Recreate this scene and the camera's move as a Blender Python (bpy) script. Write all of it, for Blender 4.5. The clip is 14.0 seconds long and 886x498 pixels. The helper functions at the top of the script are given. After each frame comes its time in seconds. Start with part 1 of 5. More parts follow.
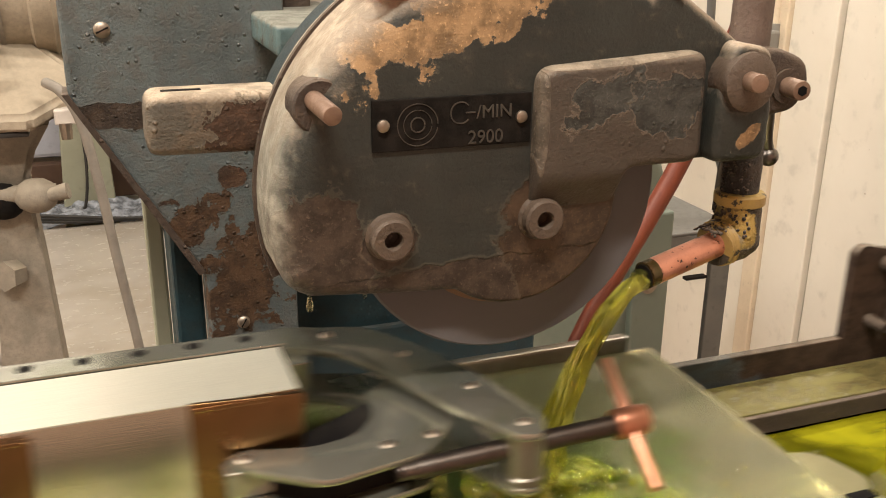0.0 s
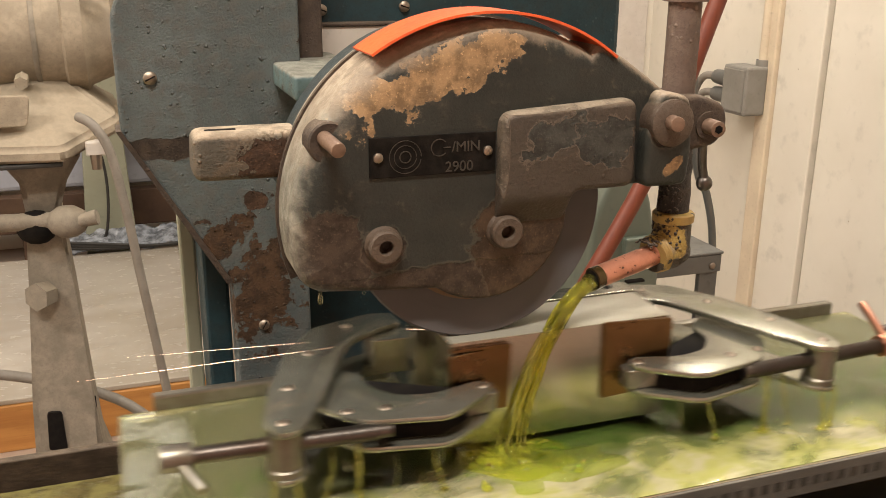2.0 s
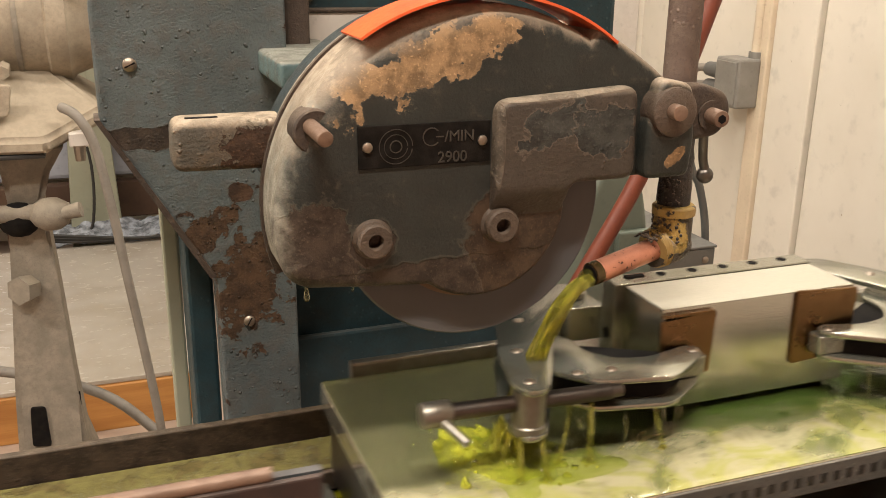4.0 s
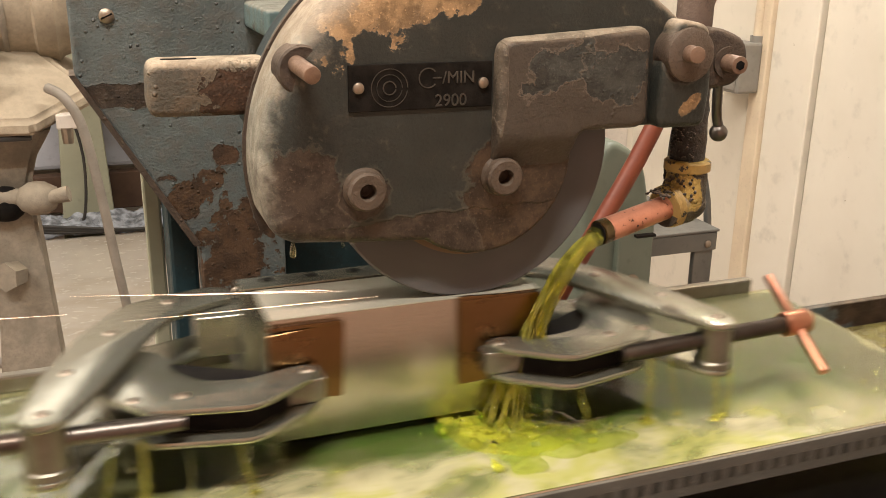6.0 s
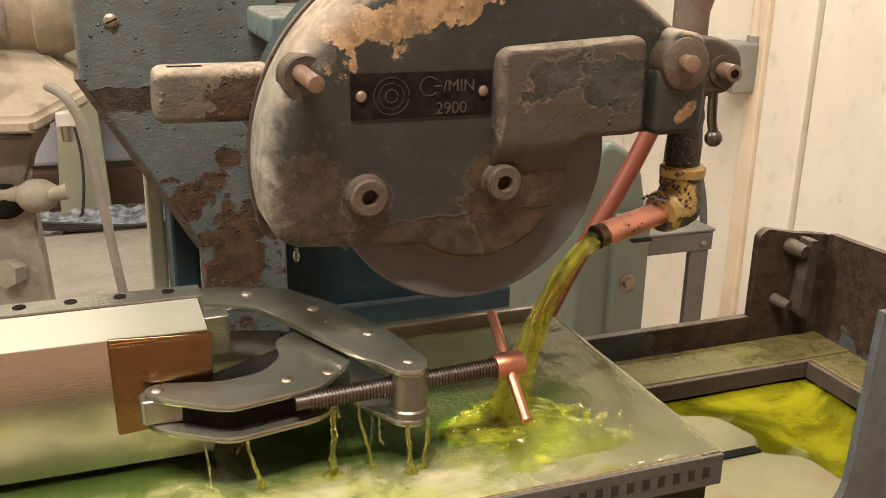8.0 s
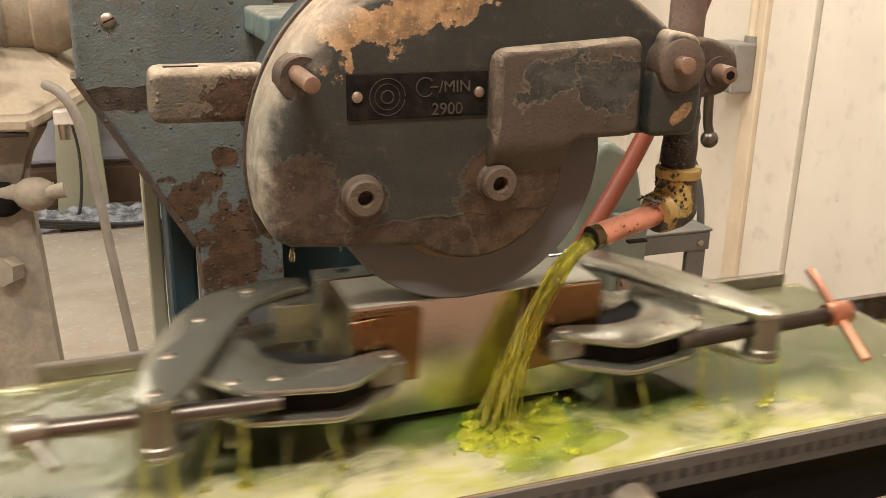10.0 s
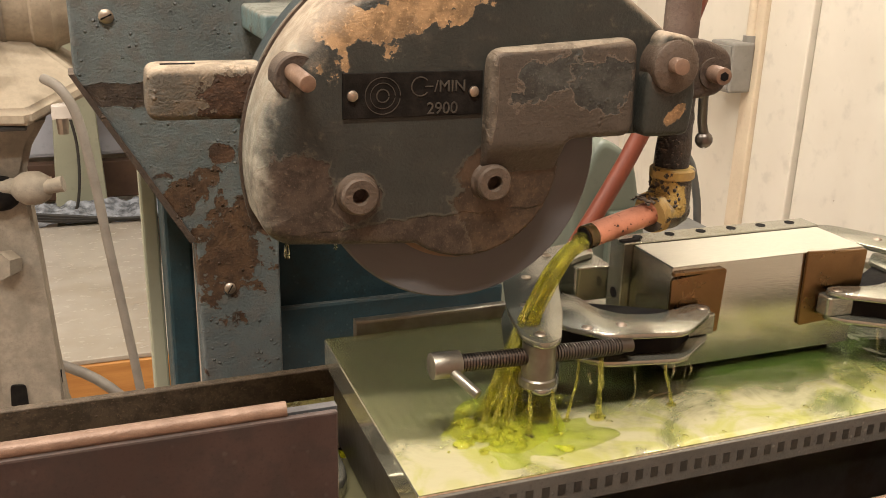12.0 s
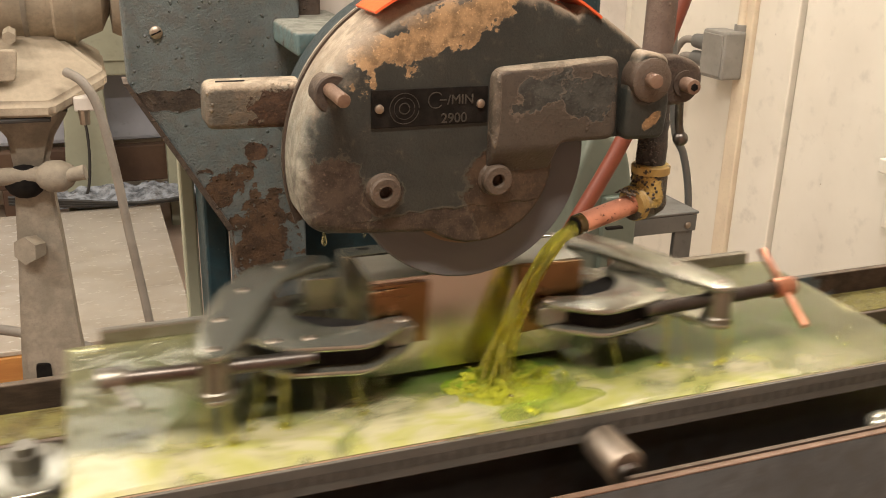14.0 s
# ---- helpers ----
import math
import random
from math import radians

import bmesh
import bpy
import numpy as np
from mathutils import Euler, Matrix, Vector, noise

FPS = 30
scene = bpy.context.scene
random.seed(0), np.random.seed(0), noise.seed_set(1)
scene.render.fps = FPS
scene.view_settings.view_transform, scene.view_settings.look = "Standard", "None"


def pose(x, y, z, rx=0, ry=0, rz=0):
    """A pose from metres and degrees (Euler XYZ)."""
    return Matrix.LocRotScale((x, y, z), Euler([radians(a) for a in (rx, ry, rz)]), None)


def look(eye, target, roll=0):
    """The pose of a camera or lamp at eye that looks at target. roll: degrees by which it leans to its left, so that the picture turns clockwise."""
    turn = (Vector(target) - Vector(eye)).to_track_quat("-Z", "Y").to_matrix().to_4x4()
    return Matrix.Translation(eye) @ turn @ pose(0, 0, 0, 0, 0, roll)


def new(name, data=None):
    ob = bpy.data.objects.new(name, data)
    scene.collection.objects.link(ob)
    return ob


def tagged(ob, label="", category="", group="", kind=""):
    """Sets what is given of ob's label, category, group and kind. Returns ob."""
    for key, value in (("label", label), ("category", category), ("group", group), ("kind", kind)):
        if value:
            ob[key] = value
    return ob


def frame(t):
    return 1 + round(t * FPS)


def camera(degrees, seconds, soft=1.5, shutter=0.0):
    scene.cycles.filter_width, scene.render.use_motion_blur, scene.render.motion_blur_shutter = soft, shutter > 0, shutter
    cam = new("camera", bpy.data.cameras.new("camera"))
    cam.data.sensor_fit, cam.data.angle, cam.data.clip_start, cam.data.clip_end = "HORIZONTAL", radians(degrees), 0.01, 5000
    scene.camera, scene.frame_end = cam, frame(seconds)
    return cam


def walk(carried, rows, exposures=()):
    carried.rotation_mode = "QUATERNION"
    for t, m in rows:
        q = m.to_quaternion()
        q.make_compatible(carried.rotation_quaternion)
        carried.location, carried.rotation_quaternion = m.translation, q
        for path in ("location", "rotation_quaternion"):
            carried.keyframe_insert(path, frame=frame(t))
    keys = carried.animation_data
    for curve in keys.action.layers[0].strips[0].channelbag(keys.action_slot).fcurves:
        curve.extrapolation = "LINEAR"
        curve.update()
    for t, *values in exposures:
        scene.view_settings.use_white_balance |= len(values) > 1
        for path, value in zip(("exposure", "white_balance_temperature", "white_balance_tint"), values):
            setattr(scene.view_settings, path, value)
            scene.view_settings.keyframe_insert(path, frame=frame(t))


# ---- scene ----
cam = camera(50.62, 14.0, soft=0.8, shutter=0.4)
walk(cam, [
    (0, look((-0.1157, -0.3918, 1.2873), (0.2119, 0.4917, 0.9526), 0.6)),
    (0.5, look((-0.1226, -0.4294, 1.2956), (0.2034, 0.461, 0.9777), 0.45)),
    (1, look((-0.1306, -0.4774, 1.3067), (0.1889, 0.4199, 1.0022), 0.09)),
    (1.5, look((-0.1386, -0.4959, 1.3104), (0.1845, 0.4014, 1.0098), 0.26)),
    (2, look((-0.1384, -0.5035, 1.3124), (0.18, 0.3943, 1.0081), 0.43)),
    (2.5, look((-0.1403, -0.4963, 1.3127), (0.1717, 0.4017, 1.0023), 0.58)),
    (3, look((-0.1421, -0.4905, 1.3125), (0.1657, 0.4084, 1.0005), 0.42)),
    (3.5, look((-0.1385, -0.485, 1.3106), (0.1825, 0.4093, 0.9989), 0.55)),
    (3.7, look((-0.1356, -0.4839, 1.3095), (0.191, 0.4086, 0.9984), 0.73)),
    (5.8, look((-0.1233, -0.4495, 1.2693), (0.2091, 0.4406, 0.9576), 0.68)),
    (6, look((-0.122, -0.4514, 1.2706), (0.2103, 0.438, 0.9565), 0.76)),
    (6.5, look((-0.1224, -0.4525, 1.273), (0.2127, 0.4349, 0.9565), 0.81)),
    (6.7, look((-0.1224, -0.4519, 1.2746), (0.2132, 0.4347, 0.9563), 0.94)),
    (7, look((-0.1231, -0.4559, 1.2755), (0.2136, 0.4304, 0.9573), 0.91)),
    (7.5, look((-0.1252, -0.4567, 1.2768), (0.2107, 0.4297, 0.9582), 1.0)),
    (8, look((-0.1268, -0.4588, 1.278), (0.2084, 0.4281, 0.9603), 1.01)),
    (8.2, look((-0.1254, -0.459, 1.2796), (0.2089, 0.4277, 0.9601), 0.98)),
    (10.5, look((-0.1258, -0.4598, 1.2789), (0.2132, 0.4253, 0.9603), 1.37)),
    (10.7, look((-0.1241, -0.4581, 1.2783), (0.2144, 0.427, 0.959), 1.51)),
    (11, look((-0.1255, -0.4585, 1.2786), (0.2124, 0.4263, 0.9578), 1.44)),
    (11.5, look((-0.1219, -0.4591, 1.2794), (0.2164, 0.4254, 0.958), 1.54)),
    (12, look((-0.1248, -0.4632, 1.2813), (0.2138, 0.4208, 0.9589), 1.66)),
    (12.5, look((-0.1262, -0.4646, 1.2805), (0.2109, 0.4189, 0.9551), 1.71)),
    (13, look((-0.1372, -0.4787, 1.2871), (0.1976, 0.4042, 0.9579), 1.75)),
    (13.5, look((-0.1549, -0.5135, 1.2992), (0.175, 0.3684, 0.9624), 1.59)),
    (14, look((-0.1637, -0.5433, 1.3154), (0.1728, 0.3345, 0.9743), 1.39)),
], exposures=[(0.0, 0.06), (1.0, -0.08), (2.0, -0.13), (3.7, -0.12), (5.8, 0.0), (8.0, 0.03), (10.5, 0.04), (12.5, 0.05), (13.5, -0.02), (14.0, -0.03)])

# ---------------------------------------------------------------- light
world = bpy.data.worlds.new("world")
scene.world = world
world.use_nodes = True
world.node_tree.nodes["Background"].inputs["Color"].default_value = (0.9, 0.75, 0.6, 1)
world.node_tree.nodes["Background"].inputs["Strength"].default_value = 0.03

WARM = (1.0, 0.93, 0.83)


def unseen_lamp(x, y, power, sx=1.2, sy=0.16, z=2.82):
    lamp = new("unseen_lamp_light", bpy.data.lights.new("unseen_lamp_light", "AREA"))
    lamp.data.shape, lamp.data.size, lamp.data.size_y = "RECTANGLE", sx, sy
    lamp.data.energy, lamp.data.color = power, WARM
    lamp.matrix_world = pose(x, y, z)


# out of view; placed by the shadow of the clamp handle
unseen_lamp(-0.35, -0.75, 62, 0.9, 0.14)
# added lamp, unseen: brightens the side wall
unseen_lamp(0.75, 1.0, 50)
# added broad panel, unseen: its reflection gives the wet chuck a cream glare
unseen_lamp(-0.60, 2.80, 34, 1.9, 1.4)
# added lamp, unseen: lights the guard's left rim
unseen_lamp(-1.7, 0.3, 72)


# ---------------------------------------------------------------- node helpers
def nd(nt, kind, ins=None, operation="", rotation_type=""):
    n = nt.nodes.new(kind)
    if operation:
        n.operation = operation
    if rotation_type:
        n.rotation_type = rotation_type
    for k, v in (ins or {}).items():
        if isinstance(v, bpy.types.NodeSocket):
            nt.links.new(v, n.inputs[k])
        else:
            n.inputs[k].default_value = v
    return n


def rgb(c):
    return (c[0], c[1], c[2], 1.0)


def mixc(nt, fac, a, b):
    n = nt.nodes.new("ShaderNodeMix")
    n.data_type = "RGBA"
    for i, v in ((0, fac), (6, a), (7, b)):
        if isinstance(v, bpy.types.NodeSocket):
            nt.links.new(v, n.inputs[i])
        elif i == 0:
            n.inputs[0].default_value = v
        else:
            n.inputs[i].default_value = rgb(v)
    return n.outputs[2]


def calc(nt, op, a, b=0.0, c=0.0):
    n = nt.nodes.new("ShaderNodeMath")
    n.operation = op
    for i, v in enumerate((a, b, c)):
        if isinstance(v, bpy.types.NodeSocket):
            nt.links.new(v, n.inputs[i])
        else:
            n.inputs[i].default_value = v
    return n.outputs[0]


def step(nt, v, lo, hi):
    n = nd(nt, "ShaderNodeMapRange", {"Value": v, "From Min": lo, "From Max": hi})
    n.interpolation_type = "SMOOTHSTEP"
    return n.outputs[0]


def coords(nt, stretch=(1, 1, 1)):
    t = nd(nt, "ShaderNodeTexCoord")
    if stretch == (1, 1, 1):
        return t.outputs["Object"]
    return nd(nt, "ShaderNodeMapping", {"Vector": t.outputs["Object"], "Scale": stretch}).outputs[0]


def grain(nt, scale, detail=4.0, rough=0.55, stretch=(1, 1, 1), distort=0.0):
    return nd(nt, "ShaderNodeTexNoise", {"Vector": coords(nt, stretch), "Scale": scale, "Detail": detail,
                                         "Roughness": rough, "Distortion": distort}).outputs["Fac"]


def blob(nt, centre, radii, turn=0.0, ragged=0.5, scale=60.0):
    """A ragged spot: over 0 inside, under 0 outside."""
    t = nd(nt, "ShaderNodeTexCoord").outputs["Object"]
    off = nd(nt, "ShaderNodeVectorMath", {0: t, 1: centre}, operation="SUBTRACT").outputs[0]
    rot = nd(nt, "ShaderNodeVectorRotate", {"Vector": off, "Angle": radians(turn)}, rotation_type="Y_AXIS").outputs[0]
    sc = nd(nt, "ShaderNodeVectorMath", {0: rot, 1: tuple(1 / r for r in radii)}, operation="MULTIPLY").outputs[0]
    ln = nd(nt, "ShaderNodeVectorMath", {0: sc}, operation="LENGTH").outputs["Value"]
    return calc(nt, "ADD", calc(nt, "SUBTRACT", 1.0, ln), calc(nt, "MULTIPLY", calc(nt, "SUBTRACT", grain(nt, scale, 7.0, 0.62, distort=0.15), 0.5), ragged * 6))


def shader(name):
    m = bpy.data.materials.new(name)
    m.use_nodes = True
    nt = m.node_tree
    return m, nt, nt.nodes["Principled BSDF"]


def put(nt, node, key, v):
    if isinstance(v, bpy.types.NodeSocket):
        nt.links.new(v, node.inputs[key])
    else:
        node.inputs[key].default_value = rgb(v) if isinstance(v, tuple) and len(v) == 3 else v


def relief(nt, bsdf, height, strength, dist=0.002):
    nt.links.new(nd(nt, "ShaderNodeBump", {"Height": height, "Strength": strength, "Distance": dist}).outputs[0], bsdf.inputs["Normal"])


def simple(name, a, b, scale, rough=0.6, metal=0.0, bump=0.2, stretch=(1, 1, 1), spots=None, spec=0.5):
    """Two tones in noise, a finer grain and a matching relief."""
    m, nt, bs = shader(name)
    big, fine = grain(nt, scale, 5.0, 0.6, stretch), grain(nt, scale * 9, 3.0, 0.6, stretch)
    col = mixc(nt, step(nt, big, 0.35, 0.68), a, b)
    col = mixc(nt, calc(nt, "MULTIPLY", step(nt, fine, 0.55, 0.8), 0.35), col, tuple(v * 0.5 for v in a))
    if spots:
        col = mixc(nt, step(nt, grain(nt, spots[1], 6.0, 0.65), spots[2], spots[2] + 0.03), col, spots[0])
    put(nt, bs, "Base Color", col)
    put(nt, bs, "Metallic", metal)
    put(nt, bs, "Specular IOR Level", spec)
    put(nt, bs, "Roughness", calc(nt, "ADD", rough - 0.1, calc(nt, "MULTIPLY", fine, 0.2)))
    relief(nt, bs, calc(nt, "ADD", big, calc(nt, "MULTIPLY", fine, 0.4)), bump)
    return m


def painted(name, paint, grime, dust, blobs=(), flakes=0.0, flake_col=(0.075, 0.042, 0.026), rough=0.5, dust_amount=0.8, lumps=0.5, mottle=0.6, pits=0.5, lips=0.22, worn=None, dustvar=1.0):
    """Old machine paint: grime, blisters, chipped spots with a pale lip, dust on what faces up."""
    m, nt, bs = shader(name)
    big, mid, fine = grain(nt, 16, 6, 0.62), grain(nt, 85, 6, 0.65), grain(nt, 520, 4, 0.65)
    col = mixc(nt, step(nt, big, 0.38, 0.66), paint, tuple(v * 1.4 for v in paint))
    col = mixc(nt, calc(nt, "MULTIPLY", step(nt, mid, 0.44, 0.62), mottle), col, grime)
    col = mixc(nt, calc(nt, "MULTIPLY", step(nt, fine, 0.52, 0.72), 0.45), col, tuple(v * 0.45 for v in paint))
    vor = nd(nt, "ShaderNodeTexVoronoi", {"Vector": coords(nt), "Scale": 170.0, "Randomness": 1.0}).outputs["Distance"]
    bead = calc(nt, "MULTIPLY", step(nt, vor, 0.26, 0.10), step(nt, grain(nt, 60, 3), 0.50, 0.60))
    height = calc(nt, "ADD", calc(nt, "ADD", calc(nt, "MULTIPLY", mid, 0.55), calc(nt, "MULTIPLY", fine, 0.35)), calc(nt, "MULTIPLY", bead, pits))
    col = mixc(nt, calc(nt, "MULTIPLY", bead, 0.35 * min(1.0, pits * 2)), col, tuple(min(1.0, v * 2.2 + 0.02) for v in grime))
    marks = [(blob(nt, c, r, a, rag), tone) for c, r, a, tone, rag in blobs]
    if flakes:
        raw = calc(nt, "MULTIPLY", calc(nt, "SUBTRACT", grain(nt, 30, 9, 0.68, distort=0.5), 0.66 - flakes * 0.2), 6.0)
        marks.insert(0, (raw, flake_col))
    for raw, tone in marks:
        inside = step(nt, raw, 0.0, 0.05)
        lip = calc(nt, "MULTIPLY", calc(nt, "SUBTRACT", step(nt, raw, -0.10, -0.03), inside), lips)
        tones = mixc(nt, step(nt, mid, 0.40, 0.60), tone, tuple(v * 0.5 for v in tone))
        tones = mixc(nt, step(nt, fine, 0.55, 0.7), tones, tuple(v * 1.5 for v in tone))
        col = mixc(nt, inside, mixc(nt, lip, col, tuple(v * 0.8 for v in dust)), tones)
        height = calc(nt, "ADD", calc(nt, "SUBTRACT", height, calc(nt, "MULTIPLY", inside, 0.5)), calc(nt, "MULTIPLY", lip, 0.5))
    if worn:
        edge = calc(nt, "MINIMUM", calc(nt, "MULTIPLY", blob(nt, *worn[0]), -1.0), blob(nt, *worn[1]))
        k = calc(nt, "MULTIPLY", step(nt, edge, 0.0, 0.16), 0.9)
        col = mixc(nt, k, col, mixc(nt, step(nt, mid, 0.36, 0.62), worn[2], tuple(v * 0.6 for v in worn[2])))
    up = nd(nt, "ShaderNodeSeparateXYZ", {0: nd(nt, "ShaderNodeNewGeometry").outputs["Normal"]}).outputs[2]
    d = calc(nt, "MULTIPLY", step(nt, calc(nt, "ADD", up, calc(nt, "MULTIPLY", calc(nt, "SUBTRACT", mid, 0.5), 1.4 * dustvar)), 0.1, 0.75), dust_amount)
    col = mixc(nt, d, col, mixc(nt, step(nt, mid, 0.4, 0.6), dust, tuple(v * (1 - 0.38 * dustvar) for v in dust)))
    put(nt, bs, "Base Color", col)
    put(nt, bs, "Roughness", calc(nt, "ADD", rough - 0.1, calc(nt, "MULTIPLY", mid, 0.3)))
    put(nt, bs, "Specular IOR Level", 0.28)
    relief(nt, bs, height, lumps, 0.004)
    return m


def fluid(name, tint, milky, milk=0.15, rough=0.05, wave=60.0, strength=0.35, thin=None, zones=(), foam_glare=None):
    """Coolant: tinted clear liquid with a glossy skin and some milkiness; thin is its tint where it is shallow."""
    m, nt, bs = shader(name)
    nt.nodes.remove(bs)
    out = nt.nodes["Material Output"]
    n1, n2 = grain(nt, wave, 3, 0.5, distort=1.2), grain(nt, wave * 0.3, 5, 0.6, distort=1.0)
    bump = nd(nt, "ShaderNodeBump", {"Height": calc(nt, "ADD", calc(nt, "MULTIPLY", n1, 0.4), n2), "Strength": strength, "Distance": 0.004}).outputs[0]
    deep = step(nt, n2, 0.40, 0.62)
    for c, r, rag in zones:
        deep = calc(nt, "MAXIMUM", calc(nt, "MULTIPLY", deep, 0.12), step(nt, blob(nt, c, r, 0, rag, 22.0), -0.5, 0.6))
    t = nd(nt, "ShaderNodeBsdfTransparent", {"Color": mixc(nt, deep, thin or tuple(min(1, v * 1.2) for v in tint), tint)})
    dif = nd(nt, "ShaderNodeBsdfDiffuse", {"Color": rgb(milky), "Normal": bump})
    g = nd(nt, "ShaderNodeBsdfGlossy", {"Color": (1, 1, 1, 1), "Roughness": rough, "Normal": bump})
    body = nd(nt, "ShaderNodeMixShader", {0: calc(nt, "MULTIPLY", calc(nt, "ADD", calc(nt, "MULTIPLY", deep, 0.82), 0.18), milk * 2), 1: t.outputs[0], 2: dif.outputs[0]})
    # cream front zone: reflected glare put into diffuse colour, broken up like foam
    if foam_glare:
        tone, y0, y1 = foam_glare
        depth = nd(nt, "ShaderNodeSeparateXYZ", {0: coords(nt)}).outputs[1]
        churn = calc(nt, "ADD", calc(nt, "MULTIPLY", n2, 0.8), calc(nt, "MULTIPLY", grain(nt, 30, 4, 0.55, distort=1.0), 0.35))
        fac = calc(nt, "MULTIPLY", step(nt, calc(nt, "ADD", churn, calc(nt, "MULTIPLY", step(nt, depth, y0, y1), 0.42)), 0.72, 1.04), 0.60)
        fac = calc(nt, "MULTIPLY", fac, step(nt, nd(nt, "ShaderNodeSeparateXYZ", {0: coords(nt)}).outputs[0], 0.25, 0.06))
        fr_dif = nd(nt, "ShaderNodeBsdfDiffuse", {"Color": mixc(nt, step(nt, grain(nt, 16, 4, 0.6, distort=1.5), 0.42, 0.62), tone[0], tone[1]), "Normal": bump})
        body = nd(nt, "ShaderNodeMixShader", {0: fac, 1: body.outputs[0], 2: fr_dif.outputs[0]})
    fr = nd(nt, "ShaderNodeFresnel", {"IOR": 1.36, "Normal": bump})
    top = nd(nt, "ShaderNodeMixShader", {0: fr.outputs[0], 1: body.outputs[0], 2: g.outputs[0]})
    nt.links.new(top.outputs[0], out.inputs["Surface"])
    return m


def steel(name, tone, rough, brush=(1, 1, 1), scale=200, stain=None, bump=0.05, metal=1.0):
    m, nt, bs = shader(name)
    n, big = grain(nt, scale, 4, 0.6, brush), grain(nt, 18, 5, 0.6)
    col = mixc(nt, n, tone, tuple(v * 0.7 for v in tone))
    if stain:
        col = mixc(nt, calc(nt, "MULTIPLY", step(nt, big, 0.45, 0.7), 0.8), col, stain)
    put(nt, bs, "Base Color", col)
    put(nt, bs, "Metallic", metal)
    put(nt, bs, "Roughness", calc(nt, "ADD", rough, calc(nt, "MULTIPLY", big, 0.18)))
    relief(nt, bs, n, bump)
    return m


def glow(name, col, power):
    m, nt, bs = shader(name)
    put(nt, bs, "Base Color", col)
    put(nt, bs, "Emission Color", col)
    put(nt, bs, "Emission Strength", power)
    return m


DUST = (0.42, 0.33, 0.24)
TAN, RUST, BROWN = (0.33, 0.21, 0.11), (0.080, 0.043, 0.025), (0.058, 0.041, 0.030)
M_GUARD = painted("guard_paint", (0.024, 0.0255, 0.022), (0.036, 0.031, 0.024), DUST, [
    ((0.043, 0.0, 1.246), (0.052, 0.05, 0.013), 24, TAN, 0.7),
    ((0.008, 0.0, 1.235), (0.024, 0.05, 0.011), 15, TAN, 0.7),
    ((0.02, 0.0, 1.264), (0.07, 0.02, 0.008), 20, BROWN, 0.3),
    ((0.02, 0.0, 1.116), (0.16, 0.05, 0.015), 3, BROWN, 0.12),
    ((-0.030, 0.0, 1.138), (0.030, 0.05, 0.034), 20, BROWN, 0.30),
    ((0.003, 0.0, 1.145), (0.014, 0.05, 0.014), 0, BROWN, 0.20),
    ((0.092, 0.0, 1.140), (0.032, 0.05, 0.034), 0, (0.066, 0.042, 0.026), 0.20),
    ((0.188, -0.01, 1.186), (0.009, 0.05, 0.004), 40, TAN, 0.6),
    ((0.185, -0.01, 1.212), (0.015, 0.05, 0.016), 0, BROWN, 0.15),
], rough=0.40, lumps=0.4, lips=0.09, mottle=0.30, pits=0.12, worn=(((0.071, 0.0, 1.154), (0.1105, 9, 0.1105), 0, 0.05, 40.0), ((-0.045, 0.0, 1.200), (0.090, 9, 0.112), 0, 0.10, 40.0), (0.40, 0.37, 0.30)))
# last two spots: edge highlight painted into the worn top and left edges
M_PAD = painted("pad_paint", (0.052, 0.041, 0.032), (0.064, 0.049, 0.037), DUST, [
    ((0.108, -0.01, 1.206), (0.024, 0.05, 0.011), 20, (0.054, 0.052, 0.045), 0.42),
    ((0.140, -0.01, 1.204), (0.020, 0.05, 0.013), 0, (0.054, 0.052, 0.045), 0.42),
    ((0.118, -0.01, 1.2258), (0.048, 0.05, 0.0030), 4, (0.24, 0.21, 0.16), 0.10),
    ((0.0752, -0.01, 1.200), (0.0030, 0.05, 0.026), 0, (0.13, 0.105, 0.08), 0.12)], rough=0.45, lumps=0.55, lips=0.20, pits=0.3, dust_amount=0.45)
M_CAST = painted("bare_casting", (0.048, 0.034, 0.026), (0.082, 0.058, 0.042), (0.19, 0.14, 0.10), rough=0.6, lumps=0.7, dust_amount=0.5)
M_ARM = painted("arm_paint", (0.075, 0.066, 0.052), (0.15, 0.11, 0.075), (0.40, 0.315, 0.225), [
    ((-0.050, 0.04, 1.188), (0.020, 0.05, 0.022), 30, RUST, 0.5)], rough=0.6, dust_amount=0.95, flakes=0.2, lumps=0.9)
M_COLUMN = painted("column_paint", (0.082, 0.096, 0.096), (0.105, 0.100, 0.090), (0.20, 0.17, 0.13), [
    ((-0.112, 0.25, 1.162), (0.05, 0.05, 0.009), 0, BROWN, 0.28),
    ((-0.066, 0.25, 1.080), (0.030, 0.05, 0.013), 40, (0.084, 0.047, 0.026), 0.7),
    ((-0.032, 0.25, 1.035), (0.028, 0.05, 0.040), -15, (0.084, 0.047, 0.026), 0.75),
    ((-0.035, 0.25, 1.115), (0.010, 0.05, 0.008), 0, RUST, 0.3)], rough=0.40, dust_amount=0.4, lumps=0.9, flakes=0.06, pits=1.0)
M_TEAL = painted("teal_machine_paint", (0.015, 0.032, 0.038), (0.022, 0.032, 0.033), (0.13, 0.11, 0.09), rough=0.4, dust_amount=0.3, lumps=0.2)
M_TEAL_LIGHT = painted("worn_teal_paint", (0.085, 0.125, 0.125), (0.12, 0.12, 0.10), (0.34, 0.31, 0.25), rough=0.45, flakes=0.2, dust_amount=0.7)
